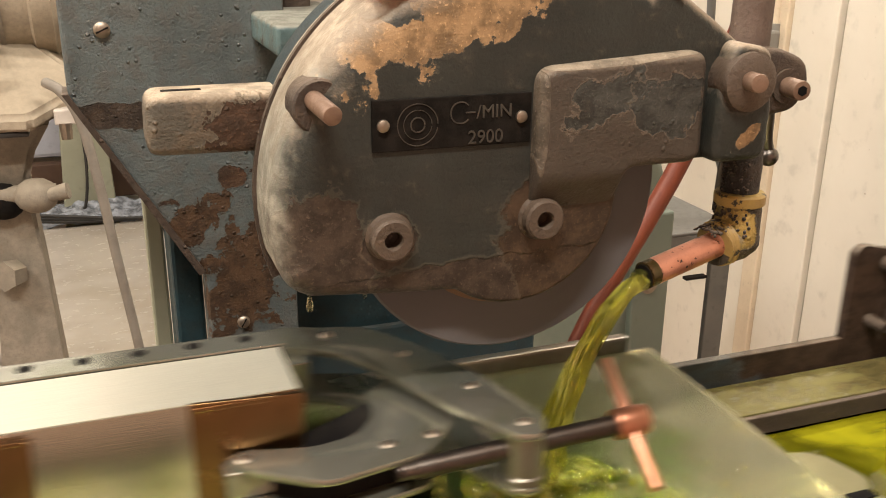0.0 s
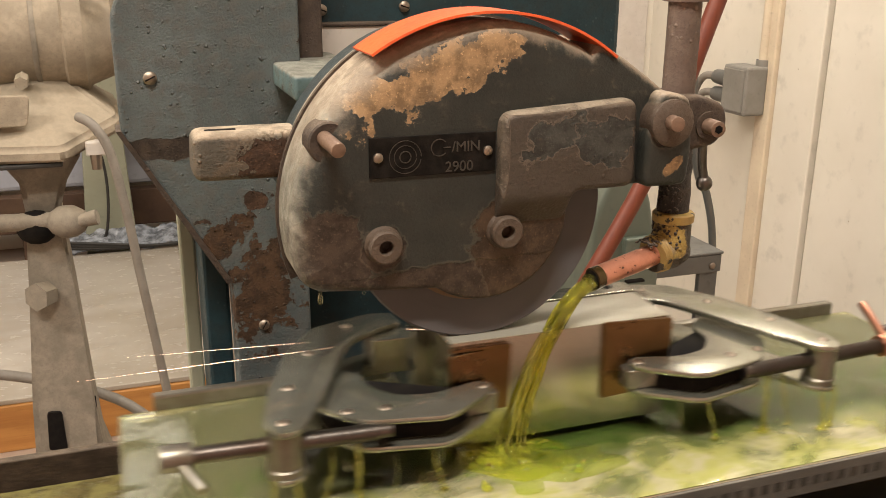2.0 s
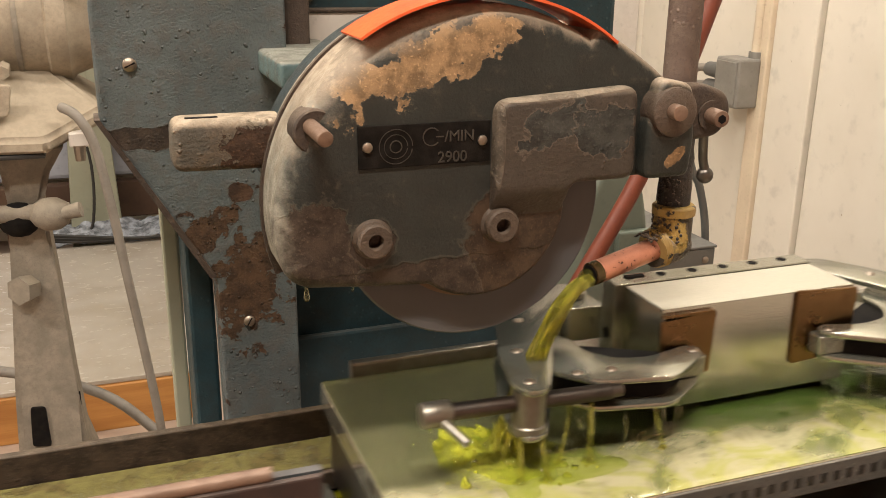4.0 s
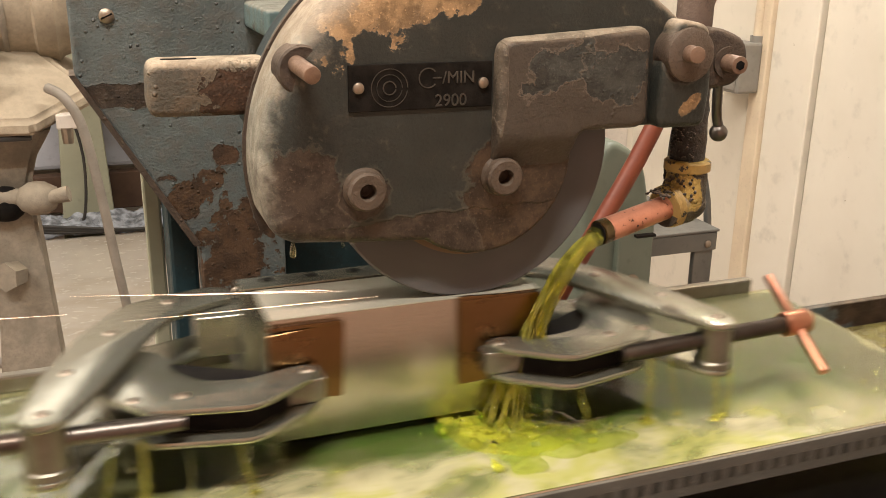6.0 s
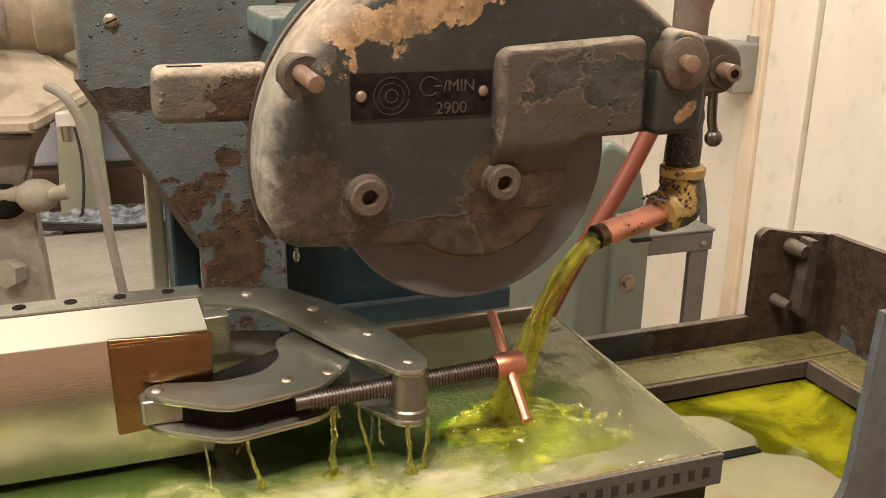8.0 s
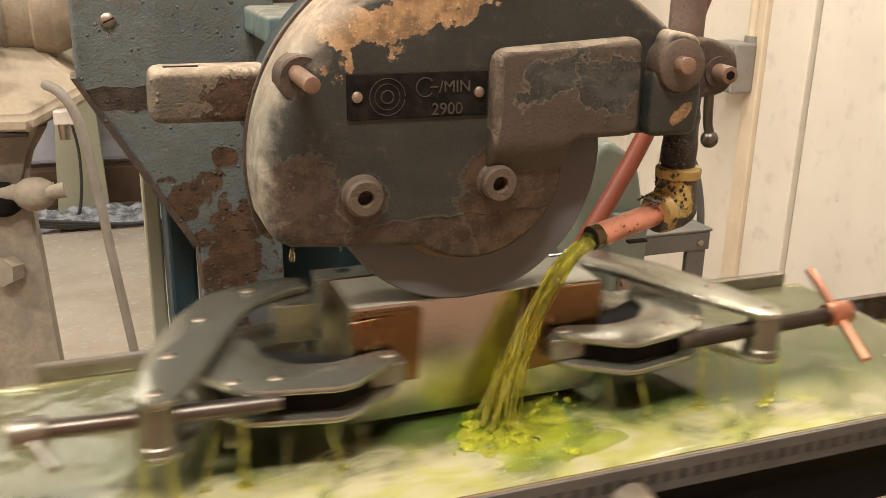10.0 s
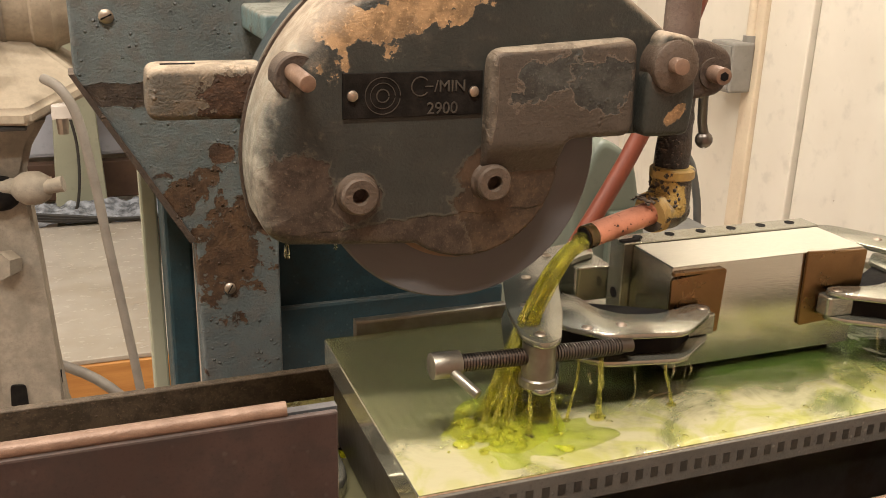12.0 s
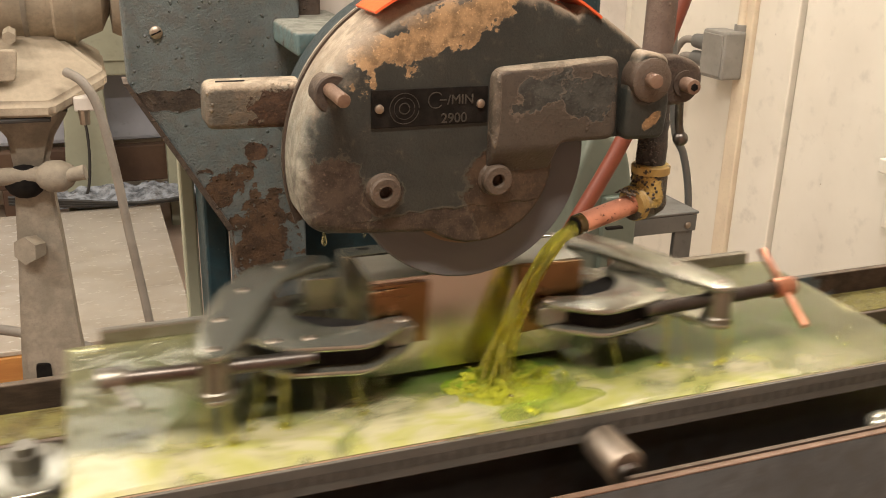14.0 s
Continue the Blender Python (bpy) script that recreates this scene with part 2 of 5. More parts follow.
M_TRAY = painted("tray_paint", (0.055, 0.070, 0.075), (0.055, 0.045, 0.035), (0.16, 0.12, 0.08), [
    ((0.455, 0.18, 0.975), (0.11, 0.06, 0.085), 0, (0.058, 0.035, 0.024), 0.22), ((0.535, 0.09, 0.99), (0.05, 0.16, 0.06), 0, (0.058, 0.035, 0.024), 0.35),
    ((-0.55, 0.18, 0.95), (0.50, 0.06, 0.10), 0, (0.06, 0.04, 0.028), 0.3)], rough=0.42, dust_amount=0.5, flakes=0.35)
M_SPLASH = painted("splash_guard_paint", (0.034, 0.021, 0.018), (0.026, 0.020, 0.018), (0.16, 0.12, 0.10), rough=0.35, dust_amount=0.3, lumps=0.1)
M_SPLASH_R = painted("splash_guard_blue", (0.060, 0.066, 0.070), (0.055, 0.055, 0.052), (0.16, 0.12, 0.10), rough=0.35, dust_amount=0.3, lumps=0.1)
M_STEEL = steel("ground_steel", (0.60, 0.58, 0.52), 0.10, (1, 1, 14), 90, bump=0.03)
M_SLAB = steel("wet_cast_table", (0.30, 0.275, 0.15), 0.22, (1, 1, 1), 60, (0.20, 0.15, 0.06), 0.2, 0.6)
M_WORKTOP = steel("ground_top_steel", (0.60, 0.57, 0.47), 0.30, (1, 20, 1), 120, metal=0.55)
M_CLAMP = steel("clamp_steel", (0.37, 0.36, 0.30), 0.15, (1, 1, 1), 160, (0.20, 0.20, 0.135), 0.10, 0.82)
M_NUT = steel("dull_nut_steel", (0.27, 0.25, 0.21), 0.30, (1, 1, 1), 140, (0.15, 0.12, 0.085), 0.2, 0.9)
M_DARKSTEEL = steel("oiled_dark_steel", (0.16, 0.14, 0.125), 0.30, (1, 1, 1), 120, (0.09, 0.06, 0.045), 0.15)
M_COPPER = steel("worn_copper", (0.62, 0.29, 0.19), 0.28, (1, 1, 1), 140, (0.40, 0.17, 0.10), 0.1)
M_PADCOPPER = steel("tarnished_copper_sheet", (0.24, 0.140, 0.066), 0.20, (1, 1, 1), 40, (0.085, 0.048, 0.024), 0.15)
M_NOZZLE = simple("pitted_copper", (0.60, 0.26, 0.17), (0.44, 0.18, 0.11), 60, 0.38, 0.6, 0.3, spots=((0.03, 0.02, 0.015), 240, 0.60))
M_WETTIP = simple("wet_dark_copper", (0.060, 0.045, 0.015), (0.11, 0.055, 0.025), 90, 0.15, 0.5, 0.3)
M_BOSS = painted("bare_boss", (0.070, 0.050, 0.037), (0.098, 0.070, 0.050), (0.12, 0.085, 0.06), rough=0.5, lumps=0.6, dust_amount=0.3, pits=0.1)
M_SCREW = steel("dusty_screw", (0.36, 0.30, 0.24), 0.4, (1, 1, 1), 90, (0.20, 0.14, 0.10), 0.2)
M_STUD = simple("rusty_stud_steel", (0.20, 0.125, 0.085), (0.15, 0.09, 0.06), 90, 0.5, 0.3, 0.3)
# near-black that puts the shade of holes, slots and gaps into the colour
M_HOLLOW_SHADE = simple("hollow_shade", (0.006, 0.005, 0.005), (0.012, 0.01, 0.008), 60, 0.8, spec=0.1)
M_BLACKPLATE = simple("nameplate_black", (0.006, 0.005, 0.004), (0.015, 0.012, 0.010), 120, 0.65, 0.0, 0.3, spec=0.1)
M_ENGRAVE = simple("engraved_metal", (0.045, 0.039, 0.031), (0.07, 0.06, 0.047), 80, 0.5, 0.3)
M_WHEEL = simple("abrasive", (0.082, 0.077, 0.078), (0.098, 0.091, 0.092), 25, 0.75, 0.0, 0.3, spec=0.3)
M_FLANGE = painted("wheel_flange_rust", (0.13, 0.085, 0.055), (0.18, 0.11, 0.06), DUST, rough=0.55, dust_amount=0.1)
M_TAPE = simple("yellow_sealant", (0.40, 0.27, 0.07), (0.28, 0.18, 0.06), 45, 0.5, 0.0, 0.5, spots=((0.03, 0.024, 0.018), 110, 0.57))
M_PIPE = painted("grimy_pipe", (0.030, 0.025, 0.022), (0.075, 0.055, 0.042), (0.25, 0.19, 0.14), rough=0.45, lumps=1.0)
M_PIPETOP = painted("brown_pipe", (0.11, 0.078, 0.062), (0.15, 0.11, 0.085), DUST, rough=0.6, lumps=0.4)
M_ELBOW = painted("grimy_elbow", (0.050, 0.040, 0.030), (0.09, 0.065, 0.04), DUST, [((0.204, 0.005, 1.130), (0.013, 0.06, 0.010), -40, (0.42, 0.29, 0.09), 0.35)], rough=0.4, lumps=0.9)
M_HOSE = simple("dark_red_rubber", (0.19, 0.044, 0.020), (0.14, 0.032, 0.016), 30, 0.5, 0.0, 0.2)
M_FLAP = simple("orange_sheet", (0.72, 0.115, 0.030), (0.62, 0.09, 0.025), 30, 0.45, 0.0, 0.1)
M_WHITE = simple("white_enamel", (0.55, 0.50, 0.45), (0.48, 0.43, 0.38), 12, 0.4, 0.0, 0.1)
M_WALL = simple("cream_wall", (0.68, 0.63, 0.54), (0.62, 0.57, 0.48), 2.2, 0.75, 0.0, 0.12, spots=((0.34, 0.28, 0.20), 48, 0.70))
# floor and south wall tints are made up, to warm the block's reflections
M_FLOOR = simple("warm_reflection_floor", (0.40, 0.30, 0.235), (0.33, 0.25, 0.195), 1.6, 0.55, 0.0, 0.15)
M_SALMON = simple("salmon_reflector_wall", (0.56, 0.36, 0.285), (0.50, 0.32, 0.25), 2.2, 0.75, 0.0, 0.12)
M_CEIL = simple("ceiling_paint", (0.6, 0.56, 0.5), (0.55, 0.5, 0.44), 2, 0.8)
M_BOARD = simple("pale_board", (0.46, 0.41, 0.35), (0.36, 0.31, 0.25), 3.0, 0.25, 0.0, 0.1, (1, 1.6, 1))
M_WOOD = simple("orange_pine", (0.48, 0.225, 0.06), (0.38, 0.16, 0.04), 5, 0.55, 0.0, 0.15, (0.6, 6, 6))
M_BEIGE = painted("dusty_beige_casting", (0.255, 0.21, 0.155), (0.21, 0.17, 0.125), (0.31, 0.255, 0.185), dustvar=0.25, rough=0.7, lumps=0.25, mottle=0.3, pits=0.1)
M_STAND = painted("dusty_grey_stand", (0.20, 0.172, 0.136), (0.155, 0.13, 0.102), (0.285, 0.24, 0.182), dustvar=0.25, rough=0.7, lumps=0.25, mottle=0.3, pits=0.1)
M_GREENISH = simple("pale_green_paint", (0.30, 0.30, 0.22), (0.26, 0.26, 0.19), 5, 0.5, 0.0, 0.1)
M_TANK = simple("green_tank_paint", (0.115, 0.135, 0.105), (0.14, 0.155, 0.12), 5, 0.45, 0.0, 0.1)
M_GREY = simple("grey_steel_frame", (0.11, 0.107, 0.098), (0.14, 0.133, 0.12), 9, 0.5, 0.2, 0.1)
M_BOX = simple("grey_electrical_box", (0.25, 0.235, 0.21), (0.21, 0.195, 0.17), 12, 0.5, 0.2, 0.1)
M_CABLE = simple("grey_cable", (0.21, 0.185, 0.155), (0.17, 0.145, 0.12), 25, 0.6)
M_BLACK = simple("black_rubber", (0.02, 0.018, 0.016), (0.03, 0.026, 0.022), 20, 0.6)
M_CONDUIT = simple("cream_conduit", (0.62, 0.52, 0.38), (0.55, 0.45, 0.33), 12, 0.5)
M_WRAP = simple("crinkled_plastic", (0.34, 0.36, 0.40), (0.10, 0.105, 0.115), 26, 0.12, 0.0, 1.0)
M_CLOTH = simple("pale_blue_sheet", (0.44, 0.45, 0.50), (0.36, 0.37, 0.42), 4, 0.8)
M_DARKWOOD = simple("dark_brown_timber", (0.10, 0.055, 0.03), (0.07, 0.035, 0.02), 6, 0.7)
# the film's cream front is painted glare as well as churned coolant
M_FILM = fluid("coolant_film", (0.60, 0.81, 0.42), (0.24, 0.32, 0.07), 0.03, 0.03, 44.0, 0.36, (0.96, 0.96, 0.82), [((-0.06, 0.0, 1.0), (0.19, 0.10, 0.05), 0.45)], foam_glare=(((0.62, 0.56, 0.35), (0.52, 0.50, 0.17)), 0.025, -0.045))
M_POOL = fluid("coolant_pool", (0.30, 0.56, 0.03), (0.36, 0.33, 0.012), 0.34, 0.04, 22.0, 0.22, (0.66, 0.60, 0.06))
M_STREAM = fluid("coolant_stream", (0.93, 0.92, 0.50), (0.74, 0.70, 0.16), 0.08, 0.015, 140.0, 1.0)
M_SPLASHFLUID = fluid("splash_fluid", (0.93, 0.92, 0.55), (0.62, 0.63, 0.07), 0.20, 0.05, 70.0, 0.6)
M_WASH = fluid("coolant_wash", (0.88, 0.94, 0.62), (0.46, 0.47, 0.10), 0.065, 0.03, 60.0, 0.90, (1.0, 1.0, 1.0), [((0.108, -0.036, 1.0), (0.062, 0.019, 0.05), 1.0)])
M_DRIP = fluid("clear_coolant_drop", (0.97, 0.96, 0.78), (0.7, 0.68, 0.3), 0.03, 0.02, 160.0, 0.5)
M_TROUGH = painted("rusty_trough", (0.15, 0.10, 0.055), (0.11, 0.07, 0.04), (0.20, 0.15, 0.08), rough=0.3, flakes=0.4, dust_amount=0.5)
M_LEDGE = painted("wet_ledge", (0.14, 0.120, 0.045), (0.10, 0.075, 0.04), (0.19, 0.165, 0.055), [((0.50, 0.13, 0.93), (0.06, 0.08, 0.05), 0, (0.10, 0.065, 0.03), 0.5)], dustvar=0.8, pits=0.3, rough=0.2, flakes=0.5, dust_amount=0.5)
M_SPARK = glow("spark_glow", (1.0, 0.55, 0.38), 12.0)


# ---------------------------------------------------------------- mesh helpers
def thing(name, label, category, group="", kind=""):
    ob = new(name)
    ob.empty_display_size = 0.02
    return tagged(ob, label, category, group, kind)


def part(name, bm, material, parent=None, label="", smooth=False):
    bmesh.ops.recalc_face_normals(bm, faces=bm.faces)
    me = bpy.data.meshes.new(name)
    bm.to_mesh(me)
    bm.free()
    me.materials.append(material)
    for p in me.polygons:
        p.use_smooth = smooth and len(p.vertices) <= 4
    if smooth:
        me.set_sharp_from_angle(angle=radians(38))
    ob = new(name, me)
    if parent is not None:
        ob.parent = parent
    return tagged(ob, label)


def box(x0, x1, y0, y1, z0, z1, bevel=0.0, seg=2, bm=None):
    own = bm is None
    bm = bm or bmesh.new()
    r = bmesh.ops.create_cube(bm, size=1.0, matrix=Matrix.Translation(((x0 + x1) / 2, (y0 + y1) / 2, (z0 + z1) / 2))
                              @ Matrix.Diagonal((abs(x1 - x0), abs(y1 - y0), abs(z1 - z0), 1)))
    if bevel:
        es = {e for v in r["verts"] for e in v.link_edges}
        bmesh.ops.bevel(bm, geom=list(es), offset=bevel, segments=seg, affect="EDGES", profile=0.5)
    return bm


def rod(a, b, r0, r1=None, seg=20, bm=None, bevel=0.0):
    bm = bm or bmesh.new()
    a, b = Vector(a), Vector(b)
    m = Matrix.Translation((a + b) / 2) @ (b - a).to_track_quat("Z", "Y").to_matrix().to_4x4()
    r = bmesh.ops.create_cone(bm, cap_ends=True, segments=seg, radius1=r0, radius2=r0 if r1 is None else r1, depth=(b - a).length, matrix=m)
    if bevel:
        es = [e for e in {e for v in r["verts"] for e in v.link_edges} if any(len(f.verts) > 4 for f in e.link_faces)]
        bmesh.ops.bevel(bm, geom=es, offset=bevel, segments=2, affect="EDGES", profile=0.5)
    return bm


def ball(c, r, bm=None, squash=(1, 1, 1), seg=14):
    bm = bm or bmesh.new()
    bmesh.ops.create_uvsphere(bm, u_segments=seg, v_segments=max(6, seg // 2), radius=r, matrix=Matrix.Translation(c) @ Matrix.Diagonal((*squash, 1)))
    return bm


def inset(points, d):
    """The outline drawn inwards by d."""
    n = len(points)
    area = sum(points[i][0] * points[(i + 1) % n][1] - points[(i + 1) % n][0] * points[i][1] for i in range(n))
    sign, out = (1 if area > 0 else -1), []
    for i in range(n):
        p = Vector(points[i])
        e0, e1 = (p - Vector(points[i - 1])).normalized(), (Vector(points[(i + 1) % n]) - p).normalized()
        n0, n1 = Vector((-e0.y, e0.x)) * sign, Vector((-e1.y, e1.x)) * sign
        k = n0 + n1
        k = k / max(0.5, k.dot(k) / 2)
        out.append(tuple(p + k * (d[i] if isinstance(d, list) else d)))
    return out


def prism(outline, axis, a, b, bm=None, bevel_front=0.0, bevel_all=0.0, seg=3):
    """An outline in the plane across an axis, drawn out from a to b; bevel_front rounds the rim at a, bevel_all both rims."""
    bm = bm or bmesh.new()
    place = {"y": lambda p, d: (p[0], d, p[1]), "z": lambda p, d: (p[0], p[1], d), "x": lambda p, d: (d, p[0], p[1])}[axis]
    way = 1 if b > a else -1
    fa, fb = (bevel_front or bevel_all), bevel_all
    levels = []
    if fa:
        levels += [(a + way * fa * (1 - math.sin(math.pi / 2 * k / seg)), fa * (1 - math.cos(math.pi / 2 * k / seg))) for k in range(seg, 0, -1)]
    levels.append((a + way * fa, 0.0))
    levels.append((b - way * fb, 0.0))
    if fb:
        levels += [(b - way * fb * (1 - math.sin(math.pi / 2 * k / seg)), fb * (1 - math.cos(math.pi / 2 * k / seg))) for k in range(1, seg + 1)]
    rings = [[bm.verts.new(place(p, d)) for p in (inset(outline, i) if i else outline)] for d, i in levels]
    n = len(outline)
    bm.faces.new(rings[0]), bm.faces.new(rings[-1][::-1])
    for ra, rb in zip(rings, rings[1:]):
        for i in range(n):
            bm.faces.new((ra[i], rb[i], rb[(i + 1) % n], ra[(i + 1) % n]))
    return bm


def tube(points, r, seg=10, bm=None, taper=None, wobble=0.0):
    """A round bar along points (smoothed)."""
    bm = bm or bmesh.new()
    pts = [Vector(p) for p in points]
    fine = []
    for i in range(len(pts) - 1):
        p0, p1, p2, p3 = pts[max(i - 1, 0)], pts[i], pts[i + 1], pts[min(i + 2, len(pts) - 1)]
        for k in range(6):
            t = k / 6
            fine.append(0.5 * (2 * p1 + (p2 - p0) * t + (2 * p0 - 5 * p1 + 4 * p2 - p3) * t * t + (3 * p1 - p0 - 3 * p2 + p3) * t ** 3))
    fine.append(pts[-1])
    rings = []
    for i, p in enumerate(fine):
        d = (fine[min(i + 1, len(fine) - 1)] - fine[max(i - 1, 0)]).normalized()
        u = d.cross(Vector((0.3, 1, 0.2))).normalized()
        v = d.cross(u)
        f = i / (len(fine) - 1)
        rr = r * (1 if taper is None else 1 + (taper - 1) * f)
        ring = []
        for k in range(seg):
            a = 2 * math.pi * k / seg
            q = rr * (1 + wobble * noise.noise(Vector((math.cos(a) * 1.3, math.sin(a) * 1.3, f * 9 + r * 500))))
            ring.append(bm.verts.new(p + u * math.cos(a) * q + v * math.sin(a) * q))
        rings.append(ring)
    for a, b in zip(rings, rings[1:]):
        for k in range(seg):
            bm.faces.new((a[k], a[(k + 1) % seg], b[(k + 1) % seg], b[k]))
    bm.faces.new(rings[0][::-1]), bm.faces.new(rings[-1])
    return bm


def lathe(profile, centre, axis="z", seg=40, bm=None):
    """A turned body: profile of (radius, height) pairs round an axis through centre."""
    bm = bm or bmesh.new()
    c = Vector(centre)
    rings = []
    for r, h in profile:
        ring = []
        for k in range(seg):
            a = 2 * math.pi * k / seg
            x, y = r * math.cos(a), r * math.sin(a)
            ring.append(bm.verts.new(c + Vector({"z": (x, y, h), "y": (x, h, y), "x": (h, x, y)}[axis])))
        rings.append(ring)
    for a, b in zip(rings, rings[1:]):
        for k in range(seg):
            bm.faces.new((a[k], a[(k + 1) % seg], b[(k + 1) % seg], b[k]))
    bm.faces.new(rings[0]), bm.faces.new(rings[-1][::-1])
    return bm


def arc(cx, cy, r, a0, a1, n):
    return [(cx + r * math.cos(radians(a0 + (a1 - a0) * i / n)), cy + r * math.sin(radians(a0 + (a1 - a0) * i / n))) for i in range(n + 1)]


def rounded(points, r, n=4):
    """The outline with its corners rounded."""
    out = []
    for i, p in enumerate(points):
        p, a, b = Vector(p), Vector(points[i - 1]), Vector(points[(i + 1) % len(points)])
        ra = min(r, (a - p).length * 0.45, (b - p).length * 0.45)
        s, e = p + (a - p).normalized() * ra, p + (b - p).normalized() * ra
        for k in range(n + 1):
            t = k / n
            out.append(tuple((1 - t) ** 2 * s + 2 * t * (1 - t) * p + t * t * e))
    return out


def writing(name, text, size, place, material, parent, thick=0.0003):
    """Raised letters that face the front, standing in the x-z plane."""
    c = bpy.data.curves.new(name, "FONT")
    c.body, c.size, c.extrude = text, size, thick
    tmp = new(name, c)
    me = bpy.data.meshes.new_from_object(tmp.evaluated_get(bpy.context.evaluated_depsgraph_get()))
    bpy.data.objects.remove(tmp)
    me.transform(pose(*place, 90, 0, 0))
    me.materials.append(material)
    ob = new(name, me)
    ob.parent = parent
    return ob

# ---------------------------------------------------------------- the room
def structure(name, bm, material, label):
    return tagged(part(name, bm, material, None, label), kind="structure")


structure("floor", box(-2.6, 1.5, -2.3, 4.1, -0.10, 0.0), M_FLOOR, "workshop floor, tinted reddish for its reflection in the steel")
wall_east = structure("wall_east", box(1.42, 1.55, -2.3, 4.1, 0.0, 2.9), M_WALL, "cream painted panelled wall with chips and marks")
structure("wall_north", box(-2.6, 1.42, 3.98, 4.1, 0.0, 2.9), M_WALL, "cream painted workshop wall at the back")
structure("wall_west", box(-2.72, -2.6, -2.3, 4.1, 0.0, 2.9), M_WALL, "cream painted workshop side wall")
# unseen wall; its salmon colour is there to be mirrored in the block
structure("wall_south", box(-2.6, 1.42, -2.42, -2.3, 0.0, 2.9), M_SALMON, "unseen closing wall, tinted salmon for its reflection in the steel")
structure("ceiling", box(-2.72, 1.55, -2.42, 4.1, 2.9, 3.0), M_CEIL, "pale painted workshop ceiling")

# panels that stand proud of the side wall, with a gap between them
for y0, y1, d in ((1.255, 1.40, 0.022), (0.60, 1.245, 0.012), (1.47, 1.90, 0.006), (-0.6, 0.59, 0.014)):
    part("wall_panel", box(1.42 - d, 1.4205, y0, y1, 0.02, 2.6, 0.004), M_WALL, wall_east)
part("wall_strip", box(1.385, 1.4205, 1.40, 1.452, 0.02, 2.6, 0.004), M_CONDUIT, wall_east, "cream painted strip")

# pale partition beyond the machine, seen between column and wall
partition = structure("partition", box(0.36, 1.42, 2.02, 2.08, 0.0, 2.6), M_WALL, "cream boarded partition behind the machine")
for x0, x1 in ((0.50, 0.80), (0.815, 1.02), (1.03, 1.20), (1.215, 1.395)):
    part("board", box(x0, x1, 2.005, 2.0205, 0.02, 2.55, 0.004), M_WHITE, partition)


def ceiling_fixture(x, y, long, wide=0.12):
    f = thing("unseen_ceiling_light", "white housing over a ceiling lamp placed out of view", "light", "ceiling lights")
    part("housing", box(x - long / 2, x + long / 2, y - wide / 2, y + wide / 2, 2.85, 2.9, 0.006), M_WHITE, f)
    return f


# housings for the four lamps above; all but the first are made up
ceiling_fixture(-0.35, -0.75, 1.0)
ceiling_fixture(0.75, 1.0, 1.3)
ceiling_fixture(-0.60, 2.80, 1.9, 1.4)
ceiling_fixture(-1.7, 0.3, 1.3)


# ---------------------------------------------------------------- things on the side wall
def electrical_box():
    t = thing("electrical_box", "grey surface-mounted electrical box with plugs on the wall", "electrical box")
    part("box_body", box(1.335, 1.398, 1.405, 1.50, 0.925, 1.045, 0.006), M_BOX, t)
    part("box_cover", box(1.331, 1.3355, 1.412, 1.493, 0.933, 1.037, 0.002), M_BOX, t)
    for z in (1.005, 0.962):
        part("plug", rod((1.36, 1.498, z), (1.36, 1.56, z), 0.022, 0.018, 16), M_GREY, t, "grey cable plug", True)
        part("plug_tail", tube([(1.36, 1.555, z), (1.35, 1.60, z - 0.004), (1.34, 1.625, z - 0.05), (1.338, 1.63, z - 0.12)], 0.010), M_CABLE, t, "", True)
    return t


electrical_box().location = (-0.012, 0.012, 0.0)
t = thing("wall_conduit", "cream conduit running up the wall from the box", "conduit")
part("conduit_tube", rod((1.385, 1.44, 1.04), (1.385, 1.44, 2.6), 0.012, None, 14), M_CONDUIT, t, "", True)
part("conduit_collar", rod((1.385, 1.44, 1.04), (1.385, 1.44, 1.06), 0.018, None, 14), M_BOX, t, "", True)
t = thing("power_cable", "grey cable hanging in front of the wall", "cable")
part("cable_run", tube([(0.845, 0.95, 1.40), (0.85, 0.95, 1.15), (0.875, 0.95, 0.94), (0.905, 0.95, 0.875), (0.928, 0.95, 0.78), (0.936, 0.95, 0.62), (0.935, 0.95, 0.3), (0.93, 0.95, 0.012)], 0.0075), M_GREY, t, "", True)
t = thing("wall_shelf", "cream painted shelf on the side wall", "shelf")
part("shelf_board", box(1.375, 1.406, 0.35, 0.925, 0.815, 0.845, 0.003), M_WALL, t)
part("shelf_bracket", box(1.385, 1.406, 0.88, 0.90, 0.70, 0.8145, 0.003), M_WALL, t)


def coolant_tank():
    t = thing("coolant_tank", "pale green rounded sheet-metal tank", "tank")
    part("tank_body", prism(rounded([(0.575, 0.0), (0.725, 0.0), (0.705, 0.86), (0.685, 0.945), (0.62, 0.985), (0.585, 0.90)], 0.03), "y", 0.80, 1.12, bevel_all=0.012), M_TANK, t, "", True)
    part("tank_flange", box(0.640, 0.705, 0.786, 0.803, 0.02, 0.86, 0.004), M_TANK, t)
    for z in (0.742, 0.50, 0.26):
        part("bolt", lathe([(0.015, 0), (0.015, -0.004), (0.009, -0.004), (0.008, -0.011), (0.003, -0.012)], (0.668, 0.788, z), "y", 16), M_SCREW, t, "", True)
    return t


coolant_tank()


